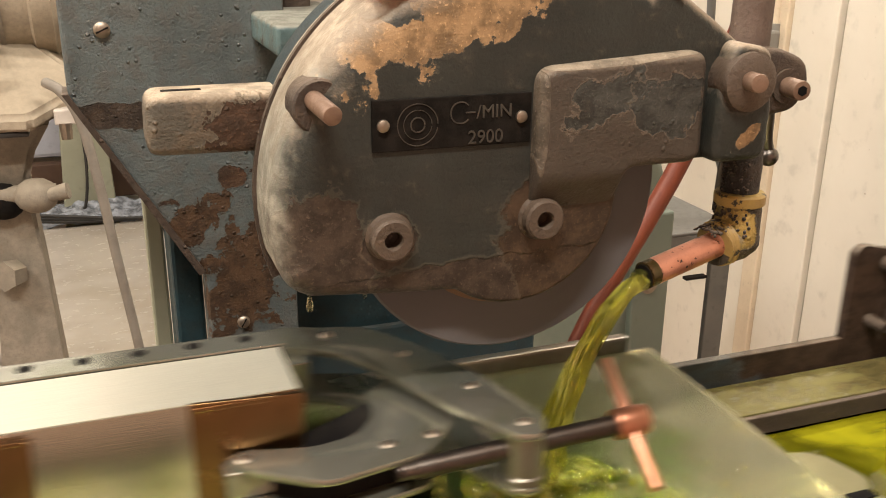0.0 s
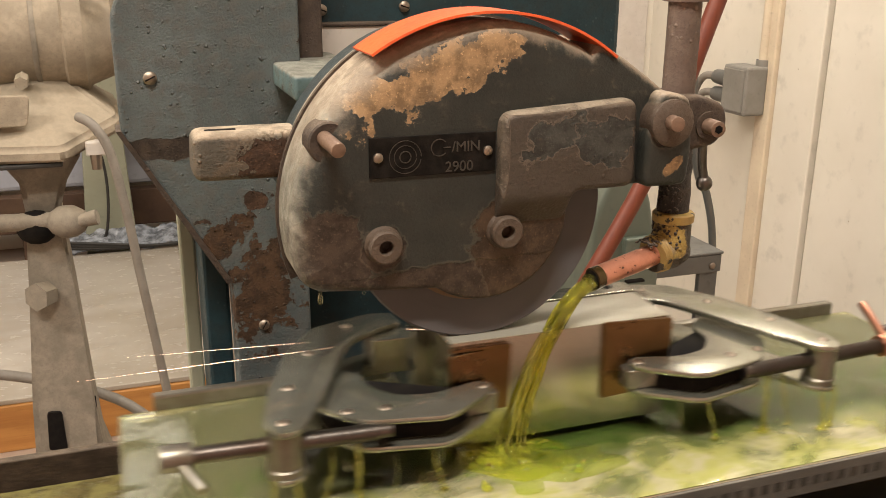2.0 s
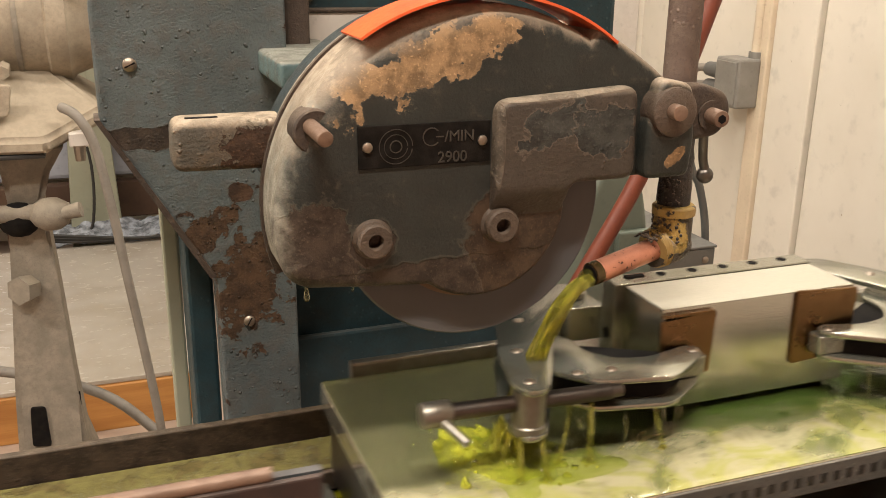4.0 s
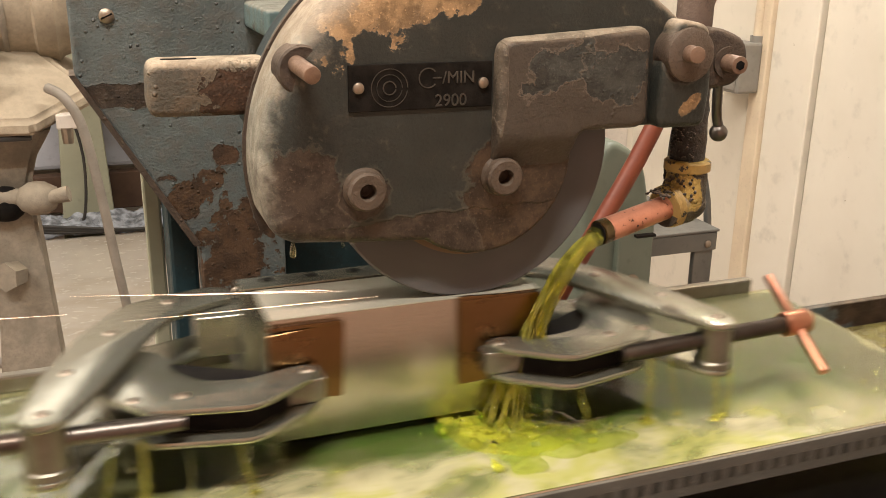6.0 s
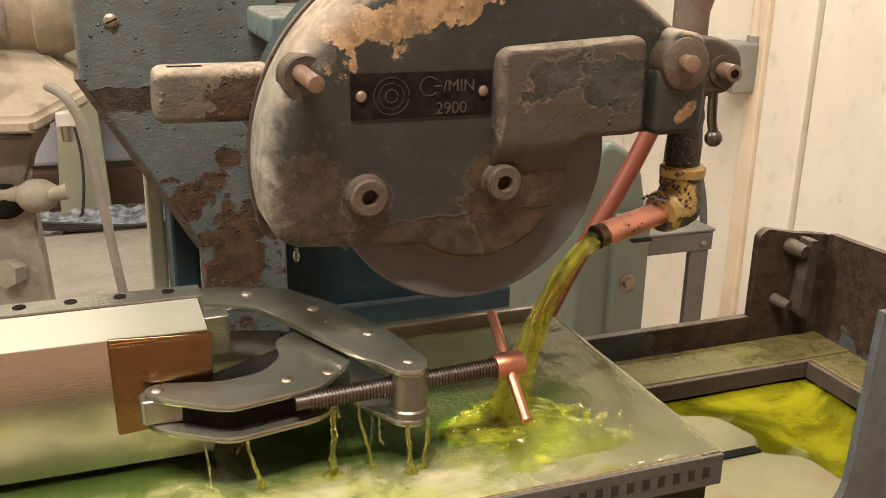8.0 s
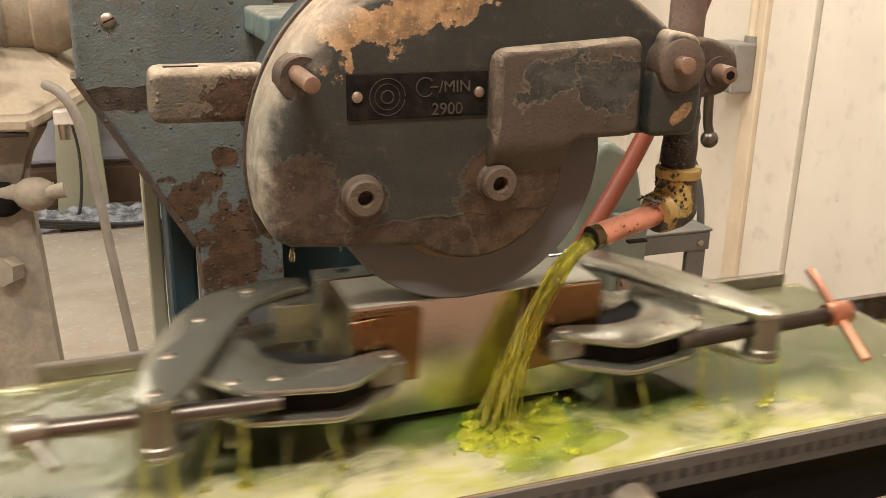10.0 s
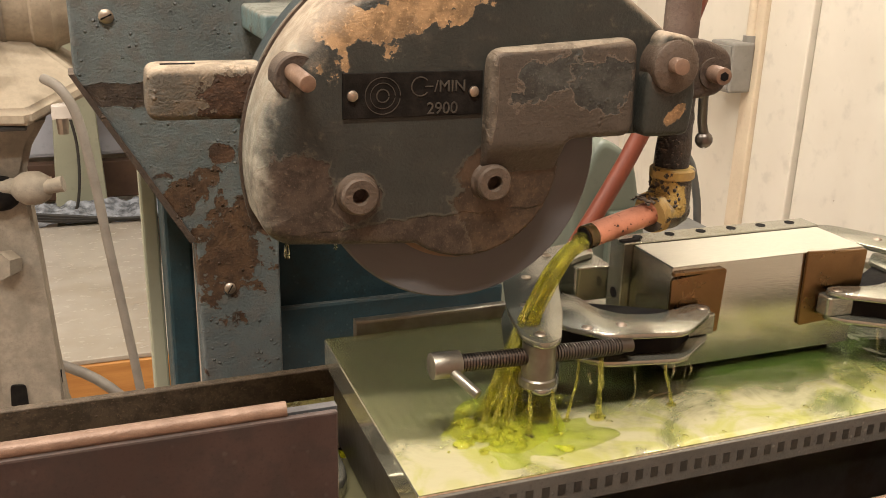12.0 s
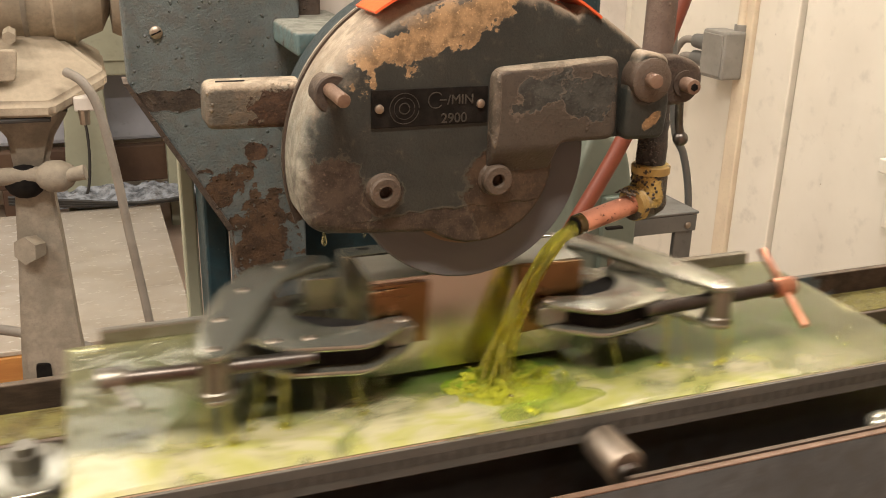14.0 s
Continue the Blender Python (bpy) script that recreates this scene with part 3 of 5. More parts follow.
def grey_stand():
    t = thing("steel_stand", "grey angle-iron stand beside the wall", "stand")
    for x, y in ((0.885, 0.90), (0.60, 1.25), (0.885, 1.25)):
        part("leg", box(x - 0.02, x + 0.02, y - 0.006, y + 0.006, 0.0, 0.765, 0.002), M_GREY, t)
    part("top_rail", box(0.72, 0.907, 0.888, 0.894, 0.742, 0.776, 0.002), M_GREY, t)
    part("side_rail", box(0.899, 0.907, 0.8945, 1.26, 0.742, 0.776, 0.002), M_GREY, t)
    part("back_rail", box(0.58, 0.8985, 1.254, 1.262, 0.742, 0.776, 0.002), M_GREY, t)
    part("top_plate", box(0.70, 0.910, 0.886, 1.264, 0.7765, 0.782, 0.002), M_GREY, t)
    part("rivet", ball((0.887, 0.887, 0.755), 0.007, None, (1, 0.5, 1)), M_SCREW, t, "", True)
    return t


grey_stand()


# ---------------------------------------------------------------- left of the machine
t = thing("low_platform", "low platform with a pale board top and an orange pine edge", "platform")
part("board_top", box(-1.9, 0.06, 2.03, 3.30, 0.135, 0.15, 0.003), M_BOARD, t, "pale worn board")
part("pine_edge", box(-1.9, 0.06, 2.02, 2.045, 0.0, 0.1345, 0.003), M_WOOD, t, "orange pine plank")
part("platform_core", box(-1.88, 0.04, 2.05, 3.28, 0.0, 0.134), M_DARKWOOD, t)


def bench_grinder():
    t = thing("pedestal_grinder", "dusty beige pedestal bench grinder on a slotted stand", "bench grinder")
    # motor barrel lies along x
    part("motor_barrel", lathe([(0.05, -0.26), (0.092, -0.25), (0.118, -0.215), (0.124, -0.16), (0.124, -0.02), (0.130, -0.015), (0.130, 0.02), (0.118, 0.03), (0.100, 0.075), (0.06, 0.095), (0.03, 0.10)],
                               (-0.20, 1.62, 1.155), "x", 44), M_BEIGE, t, "", True)
    part("wheel_cover", lathe([(0.03, 0.09), (0.105, 0.095), (0.112, 0.11), (0.112, 0.15), (0.10, 0.16)], (-0.20, 1.62, 1.155), "x", 36), M_BEIGE, t, "", True)
    part("seam_band", lathe([(0.1255, -0.075), (0.1265, -0.073), (0.1265, -0.067), (0.1255, -0.065)], (-0.20, 1.62, 1.155), "x", 44), M_STAND, t, "", True)
    part("eye_bolt", tube([(-0.150, 1.51, 1.235), (-0.150, 1.49, 1.255), (-0.135, 1.485, 1.262), (-0.118, 1.49, 1.250), (-0.120, 1.505, 1.228), (-0.138, 1.515, 1.225)], 0.007, 8), M_BEIGE, t, "", True)
    # flared foot under the motor
    bm = bmesh.new()
    lo = [bm.verts.new(p) for p in ((-0.52, 1.44, 0.915), (-0.235, 1.40, 0.915), (-0.128, 1.50, 0.955), (-0.128, 1.80, 0.955), (-0.52, 1.80, 0.915))]
    mi = [bm.verts.new((v.co.x, v.co.y, v.co.z + 0.030)) for v in lo]
    hi = [bm.verts.new(p) for p in ((-0.42, 1.56, 1.05), (-0.285, 1.55, 1.062), (-0.225, 1.56, 1.062), (-0.215, 1.68, 1.06), (-0.42, 1.68, 1.05))]
    for a, b in ((lo, mi), (mi, hi)):
        for k in range(5):
            bm.faces.new((a[k], a[(k + 1) % 5], b[(k + 1) % 5], b[k]))
    bm.faces.new(lo), bm.faces.new(hi)
    bmesh.ops.recalc_face_normals(bm, faces=bm.faces)
    bmesh.ops.bevel(bm, geom=list(bm.edges), offset=0.008, segments=3, affect="EDGES")
    part("flared_foot", bm, M_BEIGE, t, "", True)
    part("foot_lip", box(-0.52, -0.24, 1.415, 1.80, 0.906, 0.9155, 0.003), M_BLACK, t)
    part("tool_rest_bracket", prism(rounded([(-0.43, 0.985), (-0.295, 0.985), (-0.285, 1.045), (-0.43, 1.045)], 0.01), "y", 1.43, 1.445, bevel_all=0.003), M_BEIGE, t)
    part("terminal_nut", rod((-0.300, 1.47, 1.062), (-0.300, 1.52, 1.067), 0.013, None, 6), M_BEIGE, t)
    part("lamp_socket", box(-0.196, -0.158, 1.425, 1.465, 0.922, 0.950, 0.003), M_WHITE, t, "small white socket")
    part("lamp_screw", rod((-0.178, 1.43, 0.925), (-0.178, 1.43, 0.895), 0.012, 0.010, 10), M_SCREW, t)
    # stand: tapered box column with two slots
    bm = bmesh.new()
    def ring(z, x0, x1, y0, y1):
        return [bm.verts.new(p) for p in ((x0, y0, z), (x1, y0, z), (x1, y1, z), (x0, y1, z))]
    levels = [(0.0, -0.385, -0.165, 1.44, 1.66), (0.265, -0.366, -0.228, 1.475, 1.62), (0.375, -0.360, -0.236, 1.478, 1.618), (0.62, -0.338, -0.248, 1.49, 1.60), (0.80, -0.326, -0.258, 1.50, 1.59), (0.86, -0.330, -0.240, 1.49, 1.60), (0.912, -0.36, -0.21, 1.47, 1.62)]
    rs = [ring(*l) for l in levels]
    for a, b in zip(rs, rs[1:]):
        for k in range(4):
            bm.faces.new((a[k], a[(k + 1) % 4], b[(k + 1) % 4], b[k]))
    bm.faces.new(rs[0][::-1]), bm.faces.new(rs[-1])
    bmesh.ops.bevel(bm, geom=[e for e in bm.edges if abs(e.verts[0].co.z - e.verts[1].co.z) > 0.02], offset=0.012, segments=2, affect="EDGES")
    part("stand_column", bm, M_STAND, t, "", True)
    part("slot", prism(rounded([(-0.337, 0.275), (-0.300, 0.270), (-0.303, 0.362), (-0.332, 0.365)], 0.008), "y", 1.4700, 1.4790), M_HOLLOW_SHADE, t, "dark slot")
    part("side_slot", prism(rounded([(1.50, 0.33), (1.515, 0.33), (1.515, 0.37), (1.50, 0.37)], 0.005), "x", -0.240, -0.2335), M_HOLLOW_SHADE, t, "dark slot")
    part("boss_nut", rod((-0.322, 1.455, 0.632), (-0.300, 1.485, 0.628), 0.030, 0.026, 6), M_STAND, t)
    # cross bar with clamp handles
    part("cross_bar", rod((-0.60, 1.47, 0.795), (-0.21, 1.47, 0.785), 0.018, None, 16), M_STAND, t, "", True)
    part("hub_clamp", ball((-0.245, 1.46, 0.785), 0.034, None, (1.2, 0.9, 1)), M_STAND, t, "", True)
    part("clamp_knob", rod((-0.235, 1.45, 0.785), (-0.188, 1.44, 0.795), 0.013, 0.016, 12), M_STAND, t, "", True)
    part("recess", ball((-0.305, 1.472, 0.775), 0.040, None, (1.0, 0.5, 0.9)), M_HOLLOW_SHADE, t, "", True)
    part("hanging_lead", tube([(-0.203, 1.43, 1.000), (-0.175, 1.395, 0.985), (-0.150, 1.39, 0.93), (-0.130, 1.39, 0.80), (-0.117, 1.39, 0.68), (-0.098, 1.39, 0.52), (-0.078, 1.39, 0.33), (-0.072, 1.40, 0.16), (-0.06, 1.42, 0.012)], 0.0095, 10), M_CABLE, t, "dusty beige power lead", True)
    return t


bench_grinder()

t = thing("green_machine", "pale green machine standing on a tapered column leg", "machine")
part("machine_body", box(-0.34, 0.30, 3.42, 3.80, 0.66, 1.30, 0.01), M_GREENISH, t)
part("machine_leg", prism([(-0.30, 0.0), (-0.085, 0.0), (-0.115, 0.6595), (-0.265, 0.6595)], "y", 3.45, 3.60, bevel_all=0.006), M_GREENISH, t)
part("thin_leg", box(0.115, 0.165, 3.46, 3.52, 0.0, 0.6595, 0.004), M_GREENISH, t)
part("door_frame", box(-0.175, 0.07, 3.408, 3.4195, 0.72, 1.10, 0.003), M_GREENISH, t)
part("thin_wire", tube([(-0.24, 3.41, 0.70), (-0.19, 3.40, 0.45), (-0.21, 3.40, 0.20), (-0.28, 3.40, 0.16)], 0.006, 6), M_BLACK, t, "thin black wire", True)
t = thing("stored_sheet", "pale blue sheet draped over stored goods", "sheet")
part("sheet_cloth", box(-1.6, 0.3, 3.70, 3.95, 0.33, 0.80, 0.02), M_CLOTH, t)
t = thing("timber_beam", "dark brown timber beam lying on blocks", "timber")
part("beam", box(-1.6, 0.32, 3.64, 3.70, 0.16, 0.32, 0.006), M_DARKWOOD, t)
for x in (-1.3, -0.5, 0.25):
    part("block", box(x - 0.05, x + 0.05, 3.64, 3.70, 0.0, 0.1595, 0.004), M_DARKWOOD, t)
t = thing("plastic_wrap", "crumpled clear plastic wrap lying on the floor", "plastic wrap")
bm = bmesh.new()
bmesh.ops.create_grid(bm, x_segments=60, y_segments=18, size=0.5, matrix=Matrix.Translation((-0.05, 3.45, 0.16)) @ Matrix.Diagonal((0.85, 0.26, 1, 1)))
for v in bm.verts:
    v.co.z += 0.020 * noise.noise(v.co * 14) + 0.014 * noise.noise(v.co * 31) + 0.04 * (1 - abs(v.co.y - 3.45) / 0.13)
bmesh.ops.solidify(bm, geom=bm.faces, thickness=0.004)
part("wrap_sheet", bm, M_WRAP, t)
t = thing("floor_cable", "grey cable trailing across the floor", "cable")
part("cable_run", tube([(-0.75, 1.9, 0.33), (-0.45, 1.85, 0.30), (-0.2, 1.80, 0.22), (-0.05, 1.72, 0.10), (0.08, 1.6, 0.014), (0.2, 1.5, 0.014)], 0.013), M_CABLE, t, "", True)
t = thing("black_leads", "black leads lying behind the platform", "cable")
for k in range(3):
    part("lead", tube([(-0.50, 3.30, 0.20 + 0.012 * k), (-0.25, 3.28, 0.175 + 0.01 * k), (0.0, 3.29, 0.165), (0.25, 3.31, 0.165 + 0.008 * k)], 0.008, 6), M_BLACK, t, "", True)


# ---------------------------------------------------------------- grinder column
def slotted_screw(x, y, z, r, parent, name="screw", turn=30):
    s = part(name, lathe([(r * 1.0, 0), (r, -r * 0.35), (r * 0.75, -r * 0.62), (r * 0.3, -r * 0.72)], (x, y, z), "y", 18), M_SCREW, parent, "", True)
    c, d = math.cos(radians(turn)) * r * 0.8, math.sin(radians(turn)) * r * 0.8
    part("slot_groove", rod((x - c, y - r * 0.68, z - d), (x + c, y - r * 0.68, z + d), r * 0.12, None, 6), M_HOLLOW_SHADE, s)
    return s


col = thing("grinder_column", "blue-grey painted grinder column with chipped rusty paint", "machine column")
panel = rounded([(-0.1345, 1.176), (-0.058, 1.046), (-0.0545, 0.60), (0.0085, 0.60), (0.0060, 1.60), (-0.105, 1.60), (-0.105, 1.340), (-0.1345, 1.262)], 0.006, 3)
part("front_panel", prism(panel, "y", 0.25, 0.275, bevel_front=0.003), M_COLUMN, col, "blue-grey panel with flaking paint")
part("panel_edge", prism([(-0.138, 1.178), (-0.134, 1.178), (-0.0575, 1.048), (-0.062, 1.046)], "y", 0.247, 0.28), M_CAST, col)
part("side_post", box(-0.079, -0.0575, 0.28, 0.34, 0.60, 1.10, 0.003), M_TEAL, col)
part("pale_edge", box(-0.093, -0.0795, 0.34, 0.36, 0.30, 1.10, 0.002), M_GREENISH, col)
part("column_body", box(0.0090, 0.236, 0.32, 0.62, 0.55, 1.17, 0.006), M_TEAL, col, "dark teal column body")
part("column_head", box(0.0090, 0.335, 0.32, 0.62, 1.1705, 1.62, 0.006), M_TEAL, col, "dark teal column head")
part("lower_step", box(0.0090, 0.236, 0.312, 0.3195, 0.55, 0.957, 0.003), M_TEAL, col)
part("groove_post", box(0.0095, 0.0300, 0.270, 0.3195, 1.05, 1.62, 0.003), M_CAST, col)
part("base_casting", box(-0.25, 0.45, 0.28, 0.9, 0.0, 0.5495, 0.02), M_TEAL, col)
slotted_screw(-0.1095, 0.25, 1.2175, 0.0052, col, turn=25)
slotted_screw(-0.0334, 0.25, 1.0053, 0.0046, col, turn=60)
for x, z in ((0.040, 1.262), (0.115, 1.264)):
    slotted_screw(x, 0.32, z, 0.0050, col, turn=-20)
part("white_plate", box(0.0335, 0.105, 0.306, 0.3195, 1.205, 1.249, 0.002), M_WHITE, col, "dusty white plate")
part("plate_rim", box(0.0325, 0.106, 0.304, 0.3195, 1.249, 1.252, 0.001), M_CAST, col)
t = thing("cross_slide_lever", "worn teal painted ledge beside the guard", "lever")
part("ledge", prism(rounded([(-0.0155, 1.2080), (0.045, 1.2080), (0.045, 1.2275), (-0.0155, 1.2268)], 0.004), "y", 0.16, 0.31, bevel_all=0.003), M_TEAL_LIGHT, t, "", True)
t = thing("red_hose", "dark red rubber hose behind the coolant pipe", "hose")
part("hose_tube", tube([(0.42, 0.20, 1.45), (0.358, 0.20, 1.27), (0.302, 0.20, 1.123), (0.226, 0.20, 0.99), (0.19, 0.20, 0.90)], 0.0076, 14), M_HOSE, t, "", True)


# ---------------------------------------------------------------- wheel guard
def wheel_guard():
    g = thing("wheel_guard", "dark grey cast wheel guard with worn paint and bare patches", "wheel guard")
    cx, cz, R = 0.068, 1.157, 0.1175
    outline = [(0.000, 1.1188)]
    outline += arc(0.068, 1.160, 0.0535, -126, 6, 14)
    outline += [(0.122, 1.1725), (0.1955, 1.1718), (0.1965, 1.2000), (0.1945, 1.2240), (0.186, 1.2300), (0.174, 1.2390), (0.157, 1.2505), (0.140, 1.2605)]
    outline += arc(cx, cz, R, 56, 186, 32)
    outline += arc(-0.0305, 1.1380, 0.0170, 190, 262, 7)
    # the rim is rolled broadly over the crown and the left side, and nearly sharp along the bottom
    roll = []
    for x, z in outline:
        a = math.degrees(math.atan2(z - cz, x - cx)) % 360
        hub = math.hypot(x - 0.068, z - 1.160) < 0.070 or z < 1.119
        roll.append(0.0025 if hub or (x > 0.115 and z < 1.19) else 0.006 if x > 0.13 else 0.012 if a < 95 else 0.020 if a < 192 else 0.011)
    for _ in range(3):
        roll = [(roll[i - 1] + 2 * roll[i] + roll[(i + 1) % len(roll)]) / 4 for i in range(len(roll))]
    bm = bmesh.new()
    rings = []
    for k in range(8):
        q = math.pi / 2 * k / 7
        shape = inset(outline, [w * (1 - math.sin(q)) for w in roll])
        rings.append([bm.verts.new((p[0], 0.75 * w * (1 - math.cos(q)), p[1])) for p, w in zip(shape, roll)])
    rings.append([bm.verts.new((p[0], 0.058, p[1])) for p in outline])
    bm.faces.new(rings[0]), bm.faces.new(rings[-1][::-1])
    for ra, rb in zip(rings, rings[1:]):
        for i in range(len(outline)):
            bm.faces.new((ra[i], rb[i], rb[(i + 1) % len(outline)], ra[(i + 1) % len(outline)]))
    part("guard_body", bm, M_GUARD, g, "", True)
    part("seam_rim", prism(arc(cx, cz, R + 0.0015, 50, 200, 34) + arc(cx, cz, R - 0.004, 200, 50, 34), "y", 0.046, 0.050), M_CAST, g, "", True)
    part("back_shell", prism(arc(cx, cz, R - 0.002, 8, 172, 40), "y", 0.0585, 0.085), M_TEAL, g)
    # the pad stands proud at the top and runs out into the hub below
    pad = rounded([(0.0730, 1.1480), (0.0735, 1.2225), (0.1625, 1.2280), (0.1640, 1.1725), (0.1222, 1.1725), (0.1205, 1.1600), (0.1150, 1.1480)], 0.009, 5)
    bm = prism(pad, "y", -0.009, 0.0005, bevel_front=0.0045, seg=4)
    for k in range(12):
        bmesh.ops.bisect_plane(bm, geom=bm.verts[:] + bm.edges[:] + bm.faces[:], plane_co=(0, 0, 1.149 + 0.0025 * k), plane_no=(0, 0, 1))
    for v in bm.verts:
        f = min(1.0, max(0.0, (v.co.z - 1.150) / 0.024))
        v.co.y = 0.0008 + (v.co.y - 0.0005) * f * f * (3 - 2 * f)
    part("raised_pad", bm, M_PAD, g, "flaking raised pad", True)
    part("end_lug", prism(rounded([(0.168, 1.1720), (0.199, 1.1720), (0.201, 1.196), (0.197, 1.228), (0.176, 1.232), (0.168, 1.205)], 0.006), "y", -0.012, 0.003, bevel_front=0.004), M_GUARD, g, "", True)
    part("stud_boss", lathe([(0.0128, 0.018), (0.0124, 0.0035), (0.0114, 0.0025), (0.0062, 0.0028), (0.0058, 0.007)], (-0.0262, 0.0, 1.2090), "y", 30), M_CAST, g, "", True)
    part("stud", rod((-0.0296, 0.007, 1.2127), (-0.0268, -0.0215, 1.2098), 0.0043, None, 18, bevel=0.0008), M_STUD, g, "rusty steel stud", True)
    part("stud_boss", lathe([(0.0150, 0.0), (0.0145, -0.0150), (0.0120, -0.0165)], (0.1835, 0.0, 1.2125), "y", 26), M_BOSS, g, "", True)
    part("stud", rod((0.1825, -0.010, 1.2135), (0.1790, -0.0270, 1.2140), 0.0046, None, 18, bevel=0.0008), M_STUD, g, "rusty steel stud", True)
    for x, z in ((0.0032, 1.1478), (0.0795, 1.1500)):
        b = part("drilled_boss", lathe([(0.0120, 0.002), (0.0114, -0.001), (0.0104, -0.002), (0.0101, -0.0062), (0.0090, -0.0074), (0.0046, -0.0074), (0.0042, -0.0066), (0.0042, 0.004)], (x, 0.0, z), "y", 30), M_BOSS, g, "", True)
        part("bore", rod((x, 0.0005, z), (x, 0.0020, z), 0.0041, None, 18), M_HOLLOW_SHADE, b)
    n = part("nameplate", box(-0.0047, 0.0722, -0.0013, 0.0005, 1.1879, 1.2114, 0.0004), M_BLACKPLATE, g, "black speed plate with engraved lettering")
    for r, w in ((0.0097, 0.0004), (0.0068, 0.0003), (0.0036, 0.0006)):
        part("engraved_ring", prism(arc(0.0165, 1.1995, r, 0, 350, 36) + arc(0.0165, 1.1995, r - w, 350, 0, 36), "y", -0.0017, -0.0012), M_ENGRAVE, n)
    part("engraved_arrow", prism(arc(0.0370, 1.2038, 0.0052, 40, 320, 24) + arc(0.0370, 1.2038, 0.0046, 320, 40, 24), "y", -0.0017, -0.0012), M_ENGRAVE, n)
    part("engraved_dash", box(0.0395, 0.0440, -0.0017, -0.0012, 1.2034, 1.2040), M_ENGRAVE, n)
    writing("lettering", "/MIN", 0.0086, (0.0445, -0.0016, 1.2008), M_ENGRAVE, n)
    writing("lettering", "2900", 0.0088, (0.0405, -0.0016, 1.1892), M_ENGRAVE, n)
    for x, z in ((0.0003, 1.2000), (0.0670, 1.2003)):
        part("plate_screw", lathe([(0.0030, -0.001), (0.0028, -0.0025), (0.0015, -0.0033)], (x, 0.0, z), "y", 16), M_SCREW, n, "", True)
    # bracket on the far left, with a slot on top
    part("slotted_arm", prism(rounded([(-0.0975, 1.1805), (-0.030, 1.1795), (-0.030, 1.2090), (-0.0965, 1.2090)], 0.007), "y", 0.050, 0.080, bevel_all=0.0045, seg=3), M_ARM, g, "dusty slotted arm", True)
    part("arm_slot", box(-0.0885, -0.0700, 0.0615, 0.0655, 1.2085, 1.2094, 0.0004), M_HOLLOW_SHADE, g)
    return g


wheel_guard()
t = thing("orange_strip", "curved orange plastic strip lying over the guard", "strip")
part("bent_sheet", prism(arc(0.070, 1.150, 0.1300, 52, 124, 30) + arc(0.070, 1.150, 0.1285, 124, 52, 30), "y", -0.002, 0.040), M_FLAP, t, "", True)

wheel = thing("grinding_wheel", "grey abrasive grinding wheel with a rusty hub flange", "grinding wheel")
wheel.location = (0.068, 0.0, 1.160)
bm = lathe([(0.020, 0.013), (0.0815, 0.013), (0.0828, 0.0145), (0.0828, 0.031), (0.0815, 0.0325), (0.020, 0.0325)], (0, 0, 0), "y", 96)
part("abrasive_disc", bm, M_WHEEL, wheel, "grey abrasive disc", True)
part("paper_label", lathe([(0.0575, 0.0121), (0.0575, 0.0135)], (0, 0, 0), "y", 60), M_FLANGE, wheel, "rusty brown paper washer")
part("hub_flange", lathe([(0.045, 0.006), (0.0465, 0.008), (0.0465, 0.0122)], (0, 0, 0), "y", 48), M_CAST, wheel)


